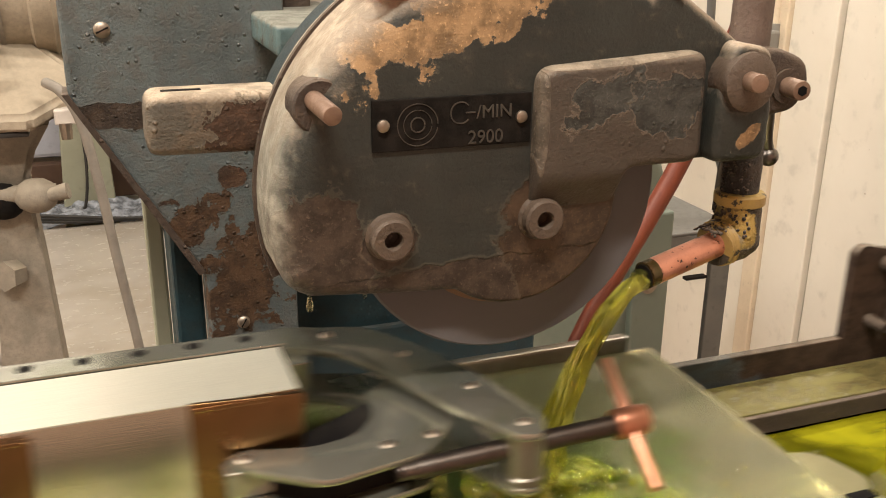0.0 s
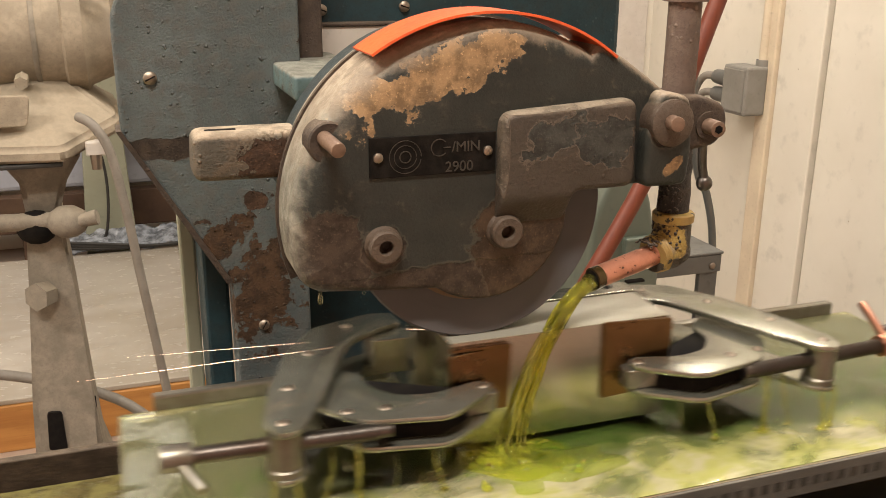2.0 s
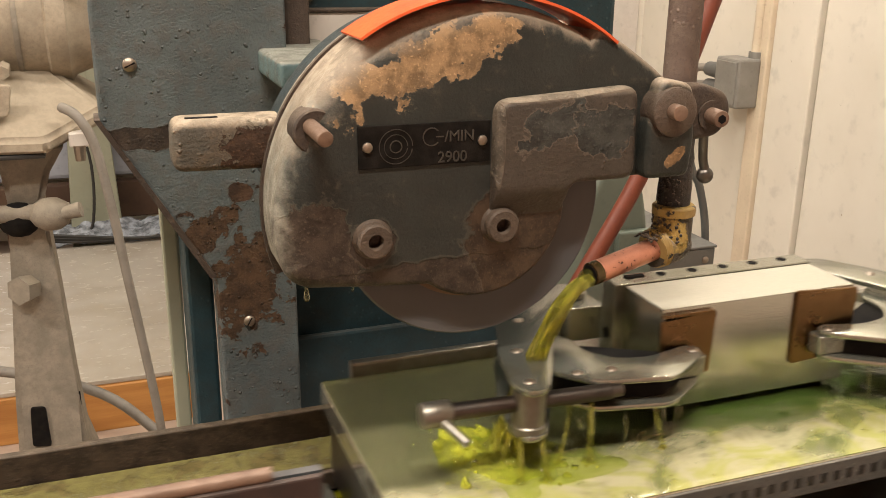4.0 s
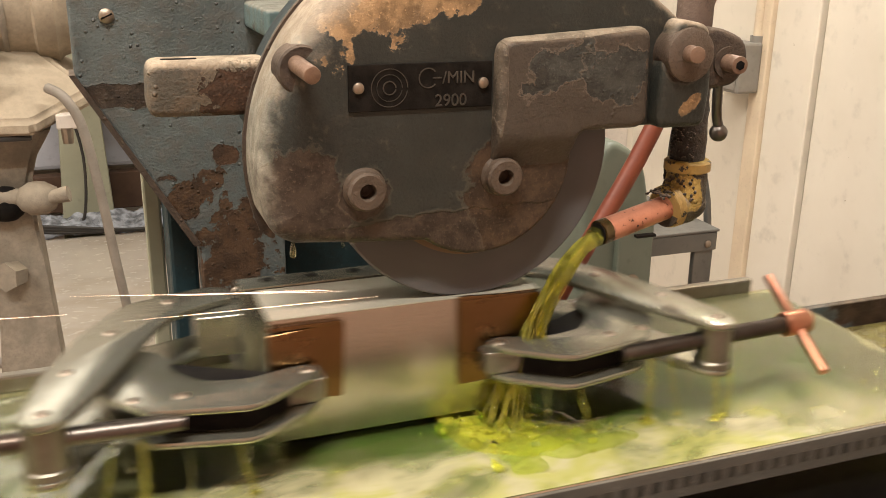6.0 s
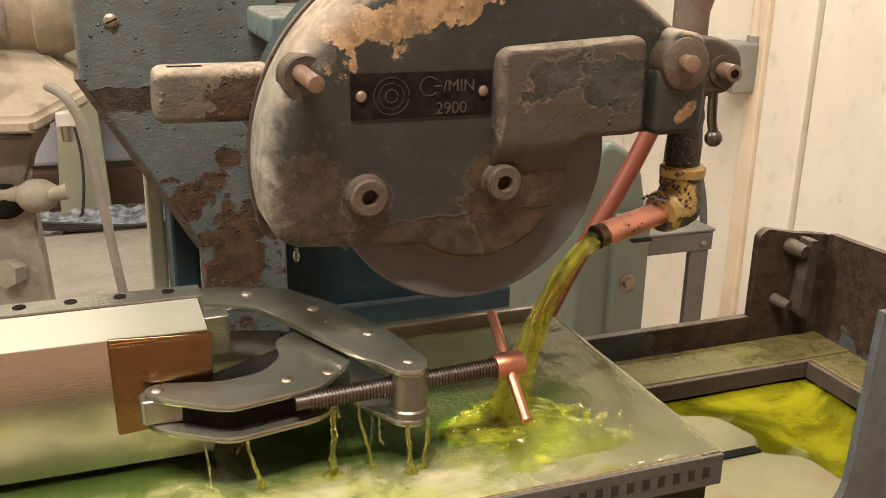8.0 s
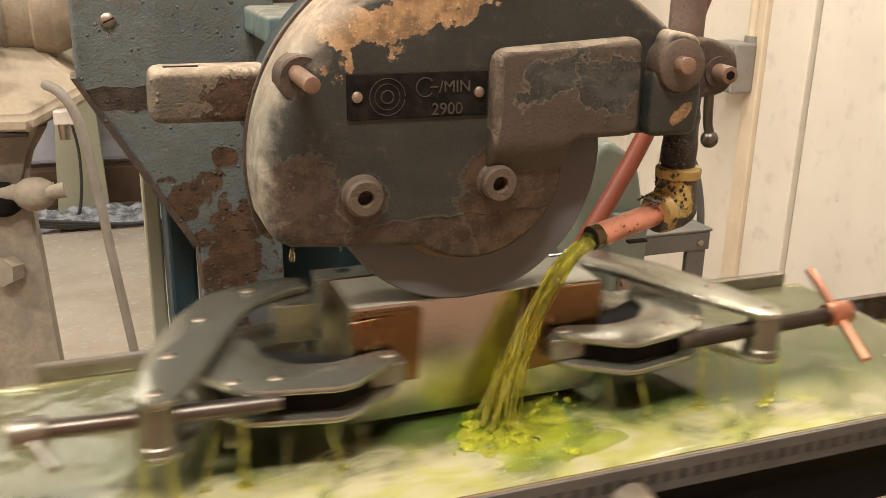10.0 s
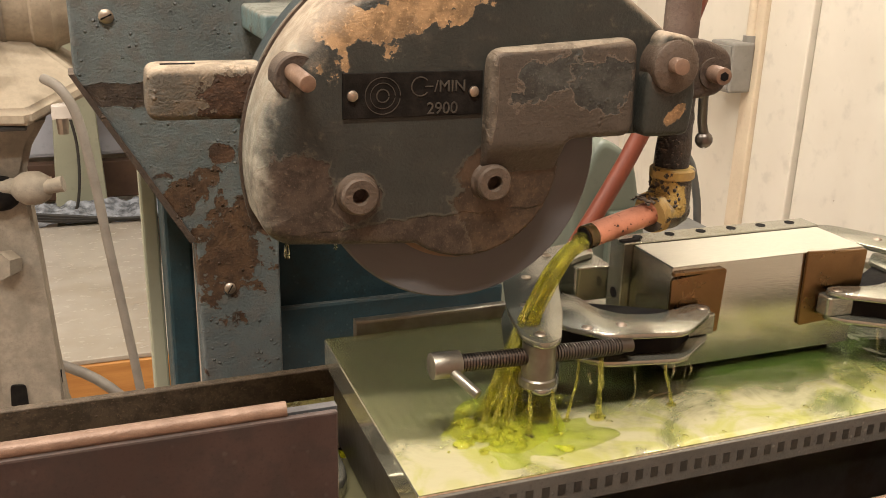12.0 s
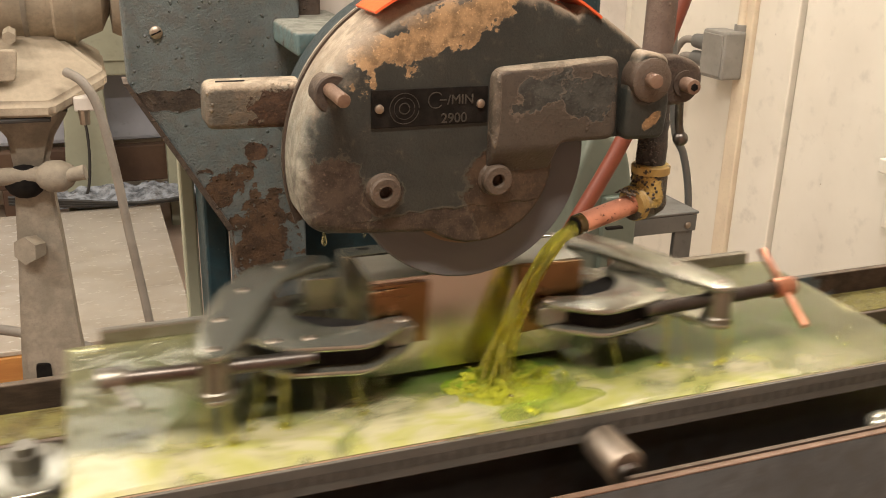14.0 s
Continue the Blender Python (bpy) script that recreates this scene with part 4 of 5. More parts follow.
# ---------------------------------------------------------------- coolant supply
def coolant_pipe():
    t = thing("coolant_pipe", "upright coolant pipe with a sealed elbow and copper nozzle", "pipe")
    part("upper_pipe", rod((0.2165, 0.033, 1.222), (0.2150, 0.030, 1.50), 0.0108, None, 24), M_PIPETOP, t, "", True)
    part("pipe_union", rod((0.2165, 0.033, 1.282), (0.2165, 0.033, 1.300), 0.0150, None, 8), M_PIPETOP, t)
    part("lower_pipe", tube([(0.2140, 0.025, 1.200), (0.2130, 0.022, 1.17), (0.2125, 0.021, 1.138)], 0.0102, 20, wobble=0.12), M_PIPE, t, "grime-crusted pipe", True)
    body = lathe([(0.0108, 0.0), (0.0128, 0.003), (0.0128, 0.024), (0.0120, 0.028)], (0.2118, 0.0195, 1.1120), "z", 26)
    tube([(0.2130, 0.0195, 1.1175), (0.2060, 0.0180, 1.1172), (0.1960, 0.0158, 1.1172)], 0.0118, 22, body)
    ball((0.2130, 0.0195, 1.1180), 0.0128, body, (1.0, 1.0, 0.85), 18)
    part("elbow", body, M_ELBOW, t, "elbow smeared with yellow sealant", True)
    part("elbow_collar", lathe([(0.0125, 0.0), (0.0140, 0.001), (0.0141, 0.0060), (0.0128, 0.0072)], (0.2118, 0.0195, 1.1385), "z", 28), M_TAPE, t, "", True)
    a, b = Vector((0.1965, 0.0155, 1.1178)), Vector((0.1455, 0.0048, 1.1095))
    d = (b - a).normalized()
    part("elbow_collar", tube([a - d * 0.005, a - d * 0.002, a + d * 0.001], 0.0134, 24, wobble=0.10, taper=0.94), M_TAPE, t, "", True)
    random.seed(17)
    bm = bmesh.new()
    for _ in range(170):
        ang, z = random.uniform(2.2, 4.6), random.uniform(1.122, 1.165)
        r = 0.0128 if z < 1.145 else 0.0102
        ball((0.2118 + r * math.cos(ang), 0.0195 + r * math.sin(ang), z), random.uniform(0.0004, 0.0012), bm, (1, 1, 1.2), 7)
    for _ in range(60):
        f, ang = random.uniform(-0.05, 0.22), random.uniform(0.9, 2.4)
        p = a.lerp(b, f)
        ball((p.x, p.y + 0.0125 * -math.cos(ang), p.z + 0.0125 * math.sin(ang)), random.uniform(0.0004, 0.0011), bm, (1.2, 1, 1), 7)
    tagged(part("grime_crust", bm, M_PIPE, t, "black crusted grime"), kind="stuff")
    part("copper_nozzle", rod(a, b, 0.0074, None, 24), M_NOZZLE, t, "bright worn copper tube", True)
    part("nozzle_tip", rod(b - d * 0.0055, b + d * 0.0003, 0.0075, None, 24), M_WETTIP, t, "dark wet tip", True)
    part("nozzle_mouth", rod(b, b + d * 0.0008, 0.0062, None, 20), M_HOLLOW_SHADE, t)
    part("nozzle_slit", box(0.168, 0.181, -0.0005, 0.0035, 1.1052, 1.1068, 0.0003), M_HOLLOW_SHADE, t)
    return t


coolant_pipe()


def pipe_clamp():
    t = thing("pipe_clamp", "brown cast clamp holding the pipe, with a ball-ended lever", "clamp")
    part("clamp_body", prism(rounded([(0.197, 1.196), (0.222, 1.187), (0.246, 1.190), (0.254, 1.203), (0.250, 1.217), (0.232, 1.224), (0.197, 1.224)], 0.007), "y", 0.010, 0.050, bevel_all=0.004, seg=3), M_CAST, t, "", True)
    part("clamp_bolt", rod((0.2370, 0.012, 1.2040), (0.2345, -0.006, 1.2040), 0.0052, None, 20, bevel=0.0008), M_STUD, t, "", True)
    part("bolt_socket", rod((0.2345, -0.0064, 1.2040), (0.2346, -0.0056, 1.2040), 0.0028, None, 6), M_HOLLOW_SHADE, t)
    part("bolt_washer", rod((0.2372, 0.011, 1.2040), (0.2368, 0.0075, 1.2040), 0.0092, None, 20), M_CAST, t, "", True)
    part("lever_boss", rod((0.248, 0.044, 1.197), (0.269, 0.058, 1.186), 0.0062, 0.0048, 14), M_CAST, t, "", True)
    part("lever", tube([(0.2675, 0.057, 1.187), (0.2710, 0.061, 1.174), (0.2750, 0.065, 1.161), (0.2785, 0.066, 1.152)], 0.0034, 12), M_DARKSTEEL, t, "", True)
    part("lever_ball", ball((0.2785, 0.066, 1.1490), 0.0062), M_DARKSTEEL, t, "", True)
    part("lever_pin", tube([(0.2330, 0.045, 1.192), (0.2325, 0.046, 1.170), (0.2300, 0.046, 1.150), (0.2290, 0.046, 1.125)], 0.0028, 10), M_DARKSTEEL, t, "", True)
    return t


pipe_clamp().location = (-0.0085, 0.004, 0.0)


# ---------------------------------------------------------------- reciprocating table and what rides on it
table = thing("grinder_table", "reciprocating grinder table with rusty coolant trays and splash guards", "machine table")
slab = [(-0.56, -0.100), (0.350, -0.100), (0.385, -0.070), (0.378, 0.012), (0.352, 0.026), (0.352, 0.034), (0.362, 0.046), (0.352, 0.085), (0.30, 0.105), (-0.56, 0.105)]
part("table_slab", prism(rounded(slab, 0.012, 3), "z", 0.885, 0.921, bevel_all=0.003), M_SLAB, table, "wet cast table end")
part("tee_slot", box(-0.56, 0.349, 0.0262, 0.0345, 0.9210, 0.9222), M_HOLLOW_SHADE, table, "dark tee slot")
part("tray_floor", box(-0.95, 0.62, -0.128, 0.182, 0.868, 0.884), M_TRAY, table)
part("back_wall", box(-0.95, 0.4535, 0.182, 0.190, 0.868, 0.9535, 0.001), M_TRAY, table, "rusty back wall of the tray")
part("back_ledge", box(-0.95, 0.53, 0.134, 0.1815, 0.9225, 0.9300, 0.002), M_LEDGE, table, "wet painted ledge")
part("ledge_lip", box(-0.95, 0.485, 0.1290, 0.1338, 0.9135, 0.9290, 0.001), M_CAST, table)
part("end_ledge", box(0.482, 0.5290, -0.127, 0.1335, 0.9222, 0.9297, 0.002), M_LEDGE, table)
part("end_ledge_lip", box(0.4770, 0.4815, -0.127, 0.1285, 0.9135, 0.9290, 0.001), M_CAST, table)
tall = rounded([(0.454, 0.868), (0.535, 0.868), (0.535, 1.024), (0.490, 1.030), (0.462, 1.036), (0.454, 1.030)], 0.006)
part("tall_back_plate", prism(tall, "y", 0.182, 0.190), M_TRAY, table, "tall rusty corner plate")
part("end_plate", prism(rounded([(-0.127, 0.868), (0.1815, 0.868), (0.1815, 1.026), (-0.127, 1.036)], 0.004), "x", 0.5295, 0.5365), M_TRAY, table, "rusty end plate of the tray")
for x, y, z, r in ((0.488, 0.182, 1.018, 0.008), (0.478, 0.182, 0.968, 0.006)):
    part("rusty_bolt", rod((x, y + 0.002, z), (x + 0.004, y - 0.016, z - 0.002), r, r * 0.8, 10), M_CAST, table, "", True)
part("rusty_rib", prism(rounded([(0.494, 0.955), (0.506, 0.950), (0.508, 1.025), (0.498, 1.027)], 0.003), "y", 0.166, 0.1815), M_CAST, table)
# front sheet: low in the middle, high at both ends
sheet = [(-0.98, 0.80), (0.80, 0.80), (0.80, 1.105), (0.268, 1.105)] + arc(0.232, 1.015, 0.032, 0, -90, 8) + [(-0.461, 0.983), (-0.461, 1.0955), (-0.98, 1.0955)]
part("front_sheet", prism(sheet, "y", -0.1345, -0.130), M_SPLASH_R, table, "dark painted front splash sheet")
part("left_splash_panel", box(-0.98, -0.4615, -0.1385, -0.1350, 0.86, 1.0950, 0.001), M_SPLASH, table, "dark maroon splash panel")
part("rolled_rim", rod((-0.98, -0.1335, 1.0960), (-0.482, -0.1335, 1.0968), 0.0034, None, 14), M_STUD, table, "bare rolled rim", True)
part("front_trough", box(-0.461, 0.25, -0.1295, -0.101, 0.955, 0.960, 0.001), M_TROUGH, table, "rust-brown wet trough")
# added pale strip: the light on the sheet's top edge, put into colour
part("lit_sheet_edge", box(-0.4605, 0.231, -0.1347, -0.1298, 0.9834, 0.9846, 0.0004), M_STUD, table, "pale strip standing for the sheet's lit top edge")
part("rusty_strip", prism([(-0.075, 0.9842), (0.165, 0.9838), (0.165, 0.9860), (-0.075, 0.9860)], "y", -0.1298, -0.1265), M_CAST, table, "rust-brown edge strip")
part("stop_pin", lathe([(0.0085, 0.016), (0.0125, 0.012), (0.0130, -0.020), (0.0118, -0.022)], (-0.072, -0.098, 0.986), "y", 26), M_SCREW, table, "pale worn stop pin", True)
part("stop_pin_end", rod((-0.072, -0.1202, 0.986), (-0.072, -0.1245, 0.985), 0.0060, None, 10), M_DARKSTEEL, table, "", True)
part("stop_ball", ball((0.150, -0.108, 0.972), 0.011, None, (1.2, 1, 0.8)), M_CLAMP, table, "", True)
# hold-down clamp at the chuck's left end
part("hold_down_lug", prism(rounded([(-0.475, 0.045), (-0.405, 0.045), (-0.405, 0.115), (-0.475, 0.115)], 0.025), "z", 0.9215, 0.938, bevel_all=0.003), M_CLAMP, table, "", True)
part("hold_down_nut", rod((-0.434, 0.082, 0.938), (-0.434, 0.082, 0.950), 0.014, None, 6), M_NUT, table)
part("hold_down_stud", rod((-0.434, 0.082, 0.950), (-0.434, 0.082, 0.956), 0.008, None, 14), M_NUT, table, "", True)
bm = bmesh.new()
bmesh.ops.create_grid(bm, x_segments=90, y_segments=40, size=0.5, matrix=Matrix.Translation((-0.20, 0.002, 0.911)) @ Matrix.Diagonal((1.40, 0.258, 1, 1)))
for v in bm.verts:
    v.co.z += 0.0022 * noise.noise(Vector((v.co.x * 22, v.co.y * 22, 0))) + 0.0011 * noise.noise(Vector((v.co.x * 70, v.co.y * 70, 3)))
pool = thing("coolant_pool", "yellow-green coolant lying in the table tray", "coolant", kind="stuff")
part("pool_surface", bm, M_POOL, pool, "", True)

chuck = thing("magnetic_chuck", "steel magnetic chuck flooded with green coolant", "magnetic chuck")
m, nt, bs = shader("chuck_face")
wv = nd(nt, "ShaderNodeTexWave", {"Vector": coords(nt), "Scale": 48.0, "Distortion": 0.3})
big = grain(nt, 9, 5, 0.6)
put(nt, bs, "Base Color", mixc(nt, calc(nt, "MULTIPLY", wv.outputs["Fac"], 0.42), mixc(nt, big, (0.80, 0.76, 0.62), (0.64, 0.61, 0.50)), (0.34, 0.33, 0.26)))
put(nt, bs, "Metallic", 0.9)
put(nt, bs, "Roughness", calc(nt, "ADD", 0.05, calc(nt, "MULTIPLY", big, 0.12)))
relief(nt, bs, wv.outputs["Fac"], 0.05, 0.001)
M_CHUCK = m
M_CHUCKSIDE = painted("chuck_side", (0.088, 0.080, 0.070), (0.108, 0.095, 0.080), (0.25, 0.22, 0.17), rough=0.42, dust_amount=0.2, lumps=0.2)
M_POLE = simple("pole_end_metal", (0.044, 0.038, 0.033), (0.056, 0.048, 0.040), 60, 0.4, 0.3)
part("top_plate", box(-0.4014, 0.2338, -0.0697, 0.1405, 0.9778, 0.9986, 0.0012), M_CHUCK, chuck, "laminated steel top plate")
part("chuck_base", box(-0.396, 0.2295, -0.0650, 0.136, 0.9215, 0.9777, 0.001), M_DARKSTEEL, chuck)
part("front_face_plate", box(-0.4010, 0.2334, -0.0722, -0.0698, 0.9780, 0.9975, 0.0004), M_CHUCKSIDE, chuck, "grimy front edge with pole ends")
bm = bmesh.new()
for k in range(62):
    x = -0.390 + k * 0.0100
    box(x, x + 0.0046, -0.0725, -0.0721, 0.9845, 0.9912, bm=bm)
tagged(part("pole_end", bm, M_POLE, chuck, "row of dark pole ends"), kind="stuff")
part("foot_flange", box(-0.399, 0.2318, -0.098, -0.0655, 0.9215, 0.9300, 0.002), M_DARKSTEEL, chuck)
part("back_fence", prism(rounded([(0.1410, 0.985), (0.1500, 0.985), (0.1500, 1.0085), (0.1410, 1.0085)], 0.002, 2), "x", -0.3770, 0.2170), M_NUT, chuck, "narrow steel fence rail along the back")
bm = bmesh.new()
bmesh.ops.create_grid(bm, x_segments=220, y_segments=74, size=0.5, matrix=Matrix.Translation((-0.0838, 0.0354, 0.9998)) @ Matrix.Diagonal((0.6345, 0.2096, 1, 1)))
for v in bm.verts:
    e = min(v.co.x + 0.4014, 0.2338 - v.co.x, v.co.y + 0.0697, 0.1405 - v.co.y)
    k = min(1.0, max(0.0, e / 0.0025))
    h = 0.0010 * noise.noise(Vector((v.co.x * 26, v.co.y * 26, 0))) + 0.00022 * noise.noise(Vector((v.co.x * 75, v.co.y * 75, 5)))
    v.co.z += k * h - (1 - k) * 0.0009
film = thing("coolant_film", "thin film of green coolant running over the chuck", "coolant", kind="stuff")
part("film_surface", bm, M_FILM, film, "", True)
random.seed(21)
bm = bmesh.new()
for k in range(34):
    ball((random.uniform(-0.33, 0.20), random.uniform(-0.064, 0.004), 1.0002), random.uniform(0.0008, 0.0022), bm, (1, 1, 0.6), 10)
tagged(part("bubbles", bm, M_DRIP, film, "small clear bubbles", True), kind="stuff")

work = thing("steel_workpiece", "ground steel block clamped upright on the chuck", "workpiece")
part("block", prism([(0.0125, 1.0052), (0.0605, 1.0052), (0.0605, 1.0776), (0.0125, 1.0776)], "x", -0.2000, -0.0418, bevel_all=0.0006, seg=1), M_STEEL, work, "bright ground steel block")
part("ground_face", box(-0.1993, -0.0425, 0.0132, 0.0598, 1.0774, 1.0780), M_WORKTOP, work, "freshly ground top face")
part("support_strip", box(-0.195, -0.047, 0.026, 0.0605, 0.9990, 1.0052), M_DARKSTEEL, work, "dark support strip")
plate = thing("angle_plate", "steel angle plate with a row of holes behind the block", "angle plate")
part("upright", box(-0.2070, -0.0395, 0.0612, 0.0800, 0.9990, 1.0790, 0.0008), M_CLAMP, plate)
part("foot", box(-0.2070, -0.0395, 0.0802, 0.130, 0.9990, 1.0120, 0.0008), M_CLAMP, plate)
for k in range(6):
    part("hole", rod((-0.190 + 0.0265 * k, 0.0725, 1.0786), (-0.190 + 0.0265 * k, 0.0725, 1.0794), 0.0036, None, 14), M_HOLLOW_SHADE, plate)
part("hole", rod((-0.2074, 0.070, 1.040), (-0.2066, 0.070, 1.040), 0.004, None, 14), M_HOLLOW_SHADE, plate)


def twist_clamp(s, c, group, bar):
    """A two-bar screw clamp; s and c mirror it: x becomes c + s * x."""
    k = thing("screw_clamp", "steel toggle screw clamp with a copper cross handle, wet with coolant", "clamp", group)
    fx = lambda x: c + s * x
    back = rounded([(fx(x), y) for x, y in ((-0.047, 0.100), (-0.047, 0.118), (-0.033, 0.124), (0.016, 0.109), (0.041, 0.071), (0.060, 0.022), (0.070, -0.022), (0.063, -0.036), (0.050, -0.033), (0.031, 0.002), (0.009, 0.051), (-0.005, 0.079), (-0.031, 0.095))], 0.009, 4)
    front = rounded([(fx(x), y) for x, y in ((-0.079, 0.004), (-0.070, 0.0098), (-0.0385, 0.0015), (-0.016, 0.006), (-0.003, 0.022), (-0.002, 0.045), (0.020, 0.062), (0.040, 0.030), (0.032, 0.003), (0.012, -0.020), (-0.036, -0.029), (-0.045, -0.026), (-0.071, -0.008))], 0.007, 4)
    for name, o, zs in (("back_arm_plate", back, ((1.0560, 1.0602), (1.0262, 1.0300))), ("front_arm_plate", front, ((1.0485, 1.0522), (1.0306, 1.0342)))):
        for z0, z1 in zs:
            part(name, prism(o, "z", z0, z1, bevel_all=0.0008, seg=2), M_CLAMP, k, "", True)
    # added black filler: gives the gap between the plates its shade
    part("gap_shade", prism(inset(front, 0.010), "z", 1.0344, 1.0483), M_HOLLOW_SHADE, k, "dark filler standing for the shade between the plates")
    part("pivot_nut", lathe([(0.0095, -0.0175), (0.0112, -0.0165), (0.0112, -0.0120), (0.0102, -0.0110), (0.0102, 0.0104)], (fx(0.0585), -0.0225, 1.0455), "z", 28), M_NUT, k, "", True)
    part("front_jaw", prism(rounded([(fx(x), y) for x, y in ((-0.080, -0.003), (-0.080, 0.0098), (-0.050, 0.0098), (-0.050, -0.004))], 0.003), "z", 1.0345, 1.0482, bevel_all=0.001), M_CLAMP, k)
    part("back_jaw", prism(rounded([(fx(x), y) for x, y in ((-0.050, 0.0810), (-0.050, 0.108), (-0.022, 0.112), (-0.022, 0.0825))], 0.003), "z", 1.0302, 1.0558, bevel_all=0.001), M_CLAMP, k)
    bm = rod((fx(-0.004), -0.0222, 1.0450), (fx(0.1170), -0.0222, 1.0488), 0.0042, None, 16)
    a, b = Vector((fx(0.004), -0.0222, 1.0452)), Vector((fx(0.110), -0.0222, 1.0486))
    for j in range(58):
        p = a.lerp(b, j / 57)
        rod(p, p + (b - a).normalized() * 0.0009, 0.0052, None, 16, bm)
    part("threaded_screw", bm, M_DARKSTEEL, k, "dark oily thread", True)
    part("screw_hub", rod((fx(0.1085), -0.0222, 1.0485), (fx(0.1260), -0.0222, 1.0490), 0.0078, None, 20, bevel=0.001), M_COPPER if s > 0 else M_NUT, k, "", True)
    h = Vector((fx(0.1175), -0.0222, 1.0488))
    d = Vector(bar)
    part("cross_handle", rod(h - d * (1.0 if s > 0 else 0.3), h + d, 0.0030, None, 14, bevel=0.0008), M_COPPER if s > 0 else M_NUT, k, "bright copper cross bar" if s > 0 else "", True)
    for x, y, z in ((-0.071, 0.001, 1.0522), (-0.005, -0.008, 1.0522), (0.018, -0.006, 1.0522), (-0.008, 0.104, 1.0602), (0.026, 0.066, 1.0602), (0.048, 0.020, 1.0602), (0.0585, -0.0225, 1.0602)):
        part("rivet", ball((fx(x), y, z), 0.0036, None, (1, 1, 0.35), 12), M_SCREW, k, "", True)
    # beads and threads of coolant hanging under the arms
    for j in range(6):
        x, y = random.uniform(-0.06, 0.06), random.uniform(-0.030, -0.004)
        z, l = 1.0300, random.uniform(0.006, 0.030)
        bm = tube([(fx(x), y, z), (fx(x + random.uniform(-0.002, 0.002)), y - 0.001, z - l * 0.5), (fx(x + random.uniform(-0.004, 0.004)), y - 0.001, z - l)], random.uniform(0.0004, 0.0009), 7, wobble=0.5)
        part("coolant_drip", bm, M_DRIP, k, "clear yellowish coolant drip", True)
    # thicker runs of coolant pouring off the screw and the pivot on to the chuck
    for x, y, z, r in ((0.054, -0.033, 1.029, 0.0011), (0.067, -0.030, 1.029, 0.0009), (0.016, -0.022, 1.040, 0.0014), (0.030, -0.020, 1.040, 0.0007), (-0.030, -0.022, 1.030, 0.0008)):
        dx, l = random.uniform(-0.008, 0.008), z - 1.0002
        bm = tube([(fx(x), y, z), (fx(x + dx * 0.2), y - 0.002, z - l * 0.35), (fx(x + dx * 0.7), y - 0.003, z - l * 0.7), (fx(x + dx), y - 0.003, 1.0002)], r, 9, wobble=0.9, taper=1.5)
        ball((fx(x + dx), y - 0.003, 1.0006), r * 3.2, bm, (1.3, 1, 0.35), 12)
        part("coolant_run", bm, M_STREAM, k, "yellow-green run of coolant", True)
    return k


clamp_right = twist_clamp(1, 0.0, "clamps on the block", (-0.0030, -0.0330, -0.0185))
clamp_left = twist_clamp(-1, -0.2530, "clamps on the block", (0.012, -0.022, -0.010))
random.seed(5)


def jaw_pad(x0, x1, z0, z1, tilt):
    p = thing("jaw_pad", "tarnished brown copper sheet folded under a clamp jaw", "pad", "jaw pads")
    part("pad_sheet", prism(rounded([(x0, z0 + tilt), (x1, z0), (x1 + 0.002, z1), (x0 - 0.001, z1 - tilt)], 0.002), "y", 0.0099, 0.0122, bevel_all=0.0005), M_PADCOPPER, p)
    part("folded_lip", box(x0, x1, 0.0094, 0.0130, z1 - 0.0016, z1 + 0.0006, 0.0004), M_PADCOPPER, p)
    return p


pads = [jaw_pad(-0.0920, -0.0425, 1.0275, 1.0765, -0.003), jaw_pad(-0.2005, -0.1610, 1.0290, 1.0740, 0.004)]

# ---------------------------------------------------------------- running coolant
stream = thing("coolant_stream", "yellow-green coolant pouring from the copper nozzle", "coolant stream")
path = [(0.1465, 0.0050, 1.1080), (0.1390, 0.0045, 1.1055), (0.1250, 0.0030, 1.0920), (0.1120, 0.0015, 1.0700), (0.1015, 0.0005, 1.0450), (0.0915, 0.0, 1.0180), (0.0860, 0.0, 0.9990)]
top = Vector(path[0])
stream.location = top
for k, (dx, dy, r, tp) in enumerate(((0, 0, 0.0056, 0.36), (0.0042, -0.0020, 0.0024, 0.7), (-0.0042, 0.0018, 0.0026, 0.7), (0.0056, 0.0030, 0.0013, 0.9), (-0.0036, -0.0044, 0.0016, 0.9), (0.0018, -0.0052, 0.0014, 1.0), (-0.0064, 0.0006, 0.0012, 1.0), (0.0068, -0.0030, 0.0009, 1.1), (-0.0050, -0.0050, 0.0010, 1.0), (0.0004, 0.0062, 0.0013, 0.9))):
    pts = []
    for i, p in enumerate(path):
        f = i / (len(path) - 1)
        w = 0.5 + 0.9 * f
        a = f * 3 + k * 0.35
        pts.append(Vector(p) - top + Vector((dx * w * math.cos(a) - dy * w * math.sin(a), dy * w * math.cos(a) + dx * w * math.sin(a), 0)))
    part("strand", tube(pts, r, 12, taper=tp, wobble=0.6), M_STREAM, stream, "", True)
# side threads that fan out as the stream falls
random.seed(41)
for k in range(9):
    ang, spread, lag = random.uniform(0, 2 * math.pi), random.uniform(0.006, 0.017), random.uniform(0.15, 0.5)
    pts = []
    for i, p in enumerate(path):
        f = max(0.0, i / (len(path) - 1) - lag) / (1 - lag)
        pts.append(Vector(p) - top + Vector((math.cos(ang) * 1.2, math.sin(ang) * 0.8, 0)) * (0.0030 + spread * f * f))
    part("strand", tube(pts[2:], random.uniform(0.0005, 0.0013), 8, taper=random.uniform(0.7, 1.8), wobble=0.9), M_STREAM, stream, "", True)

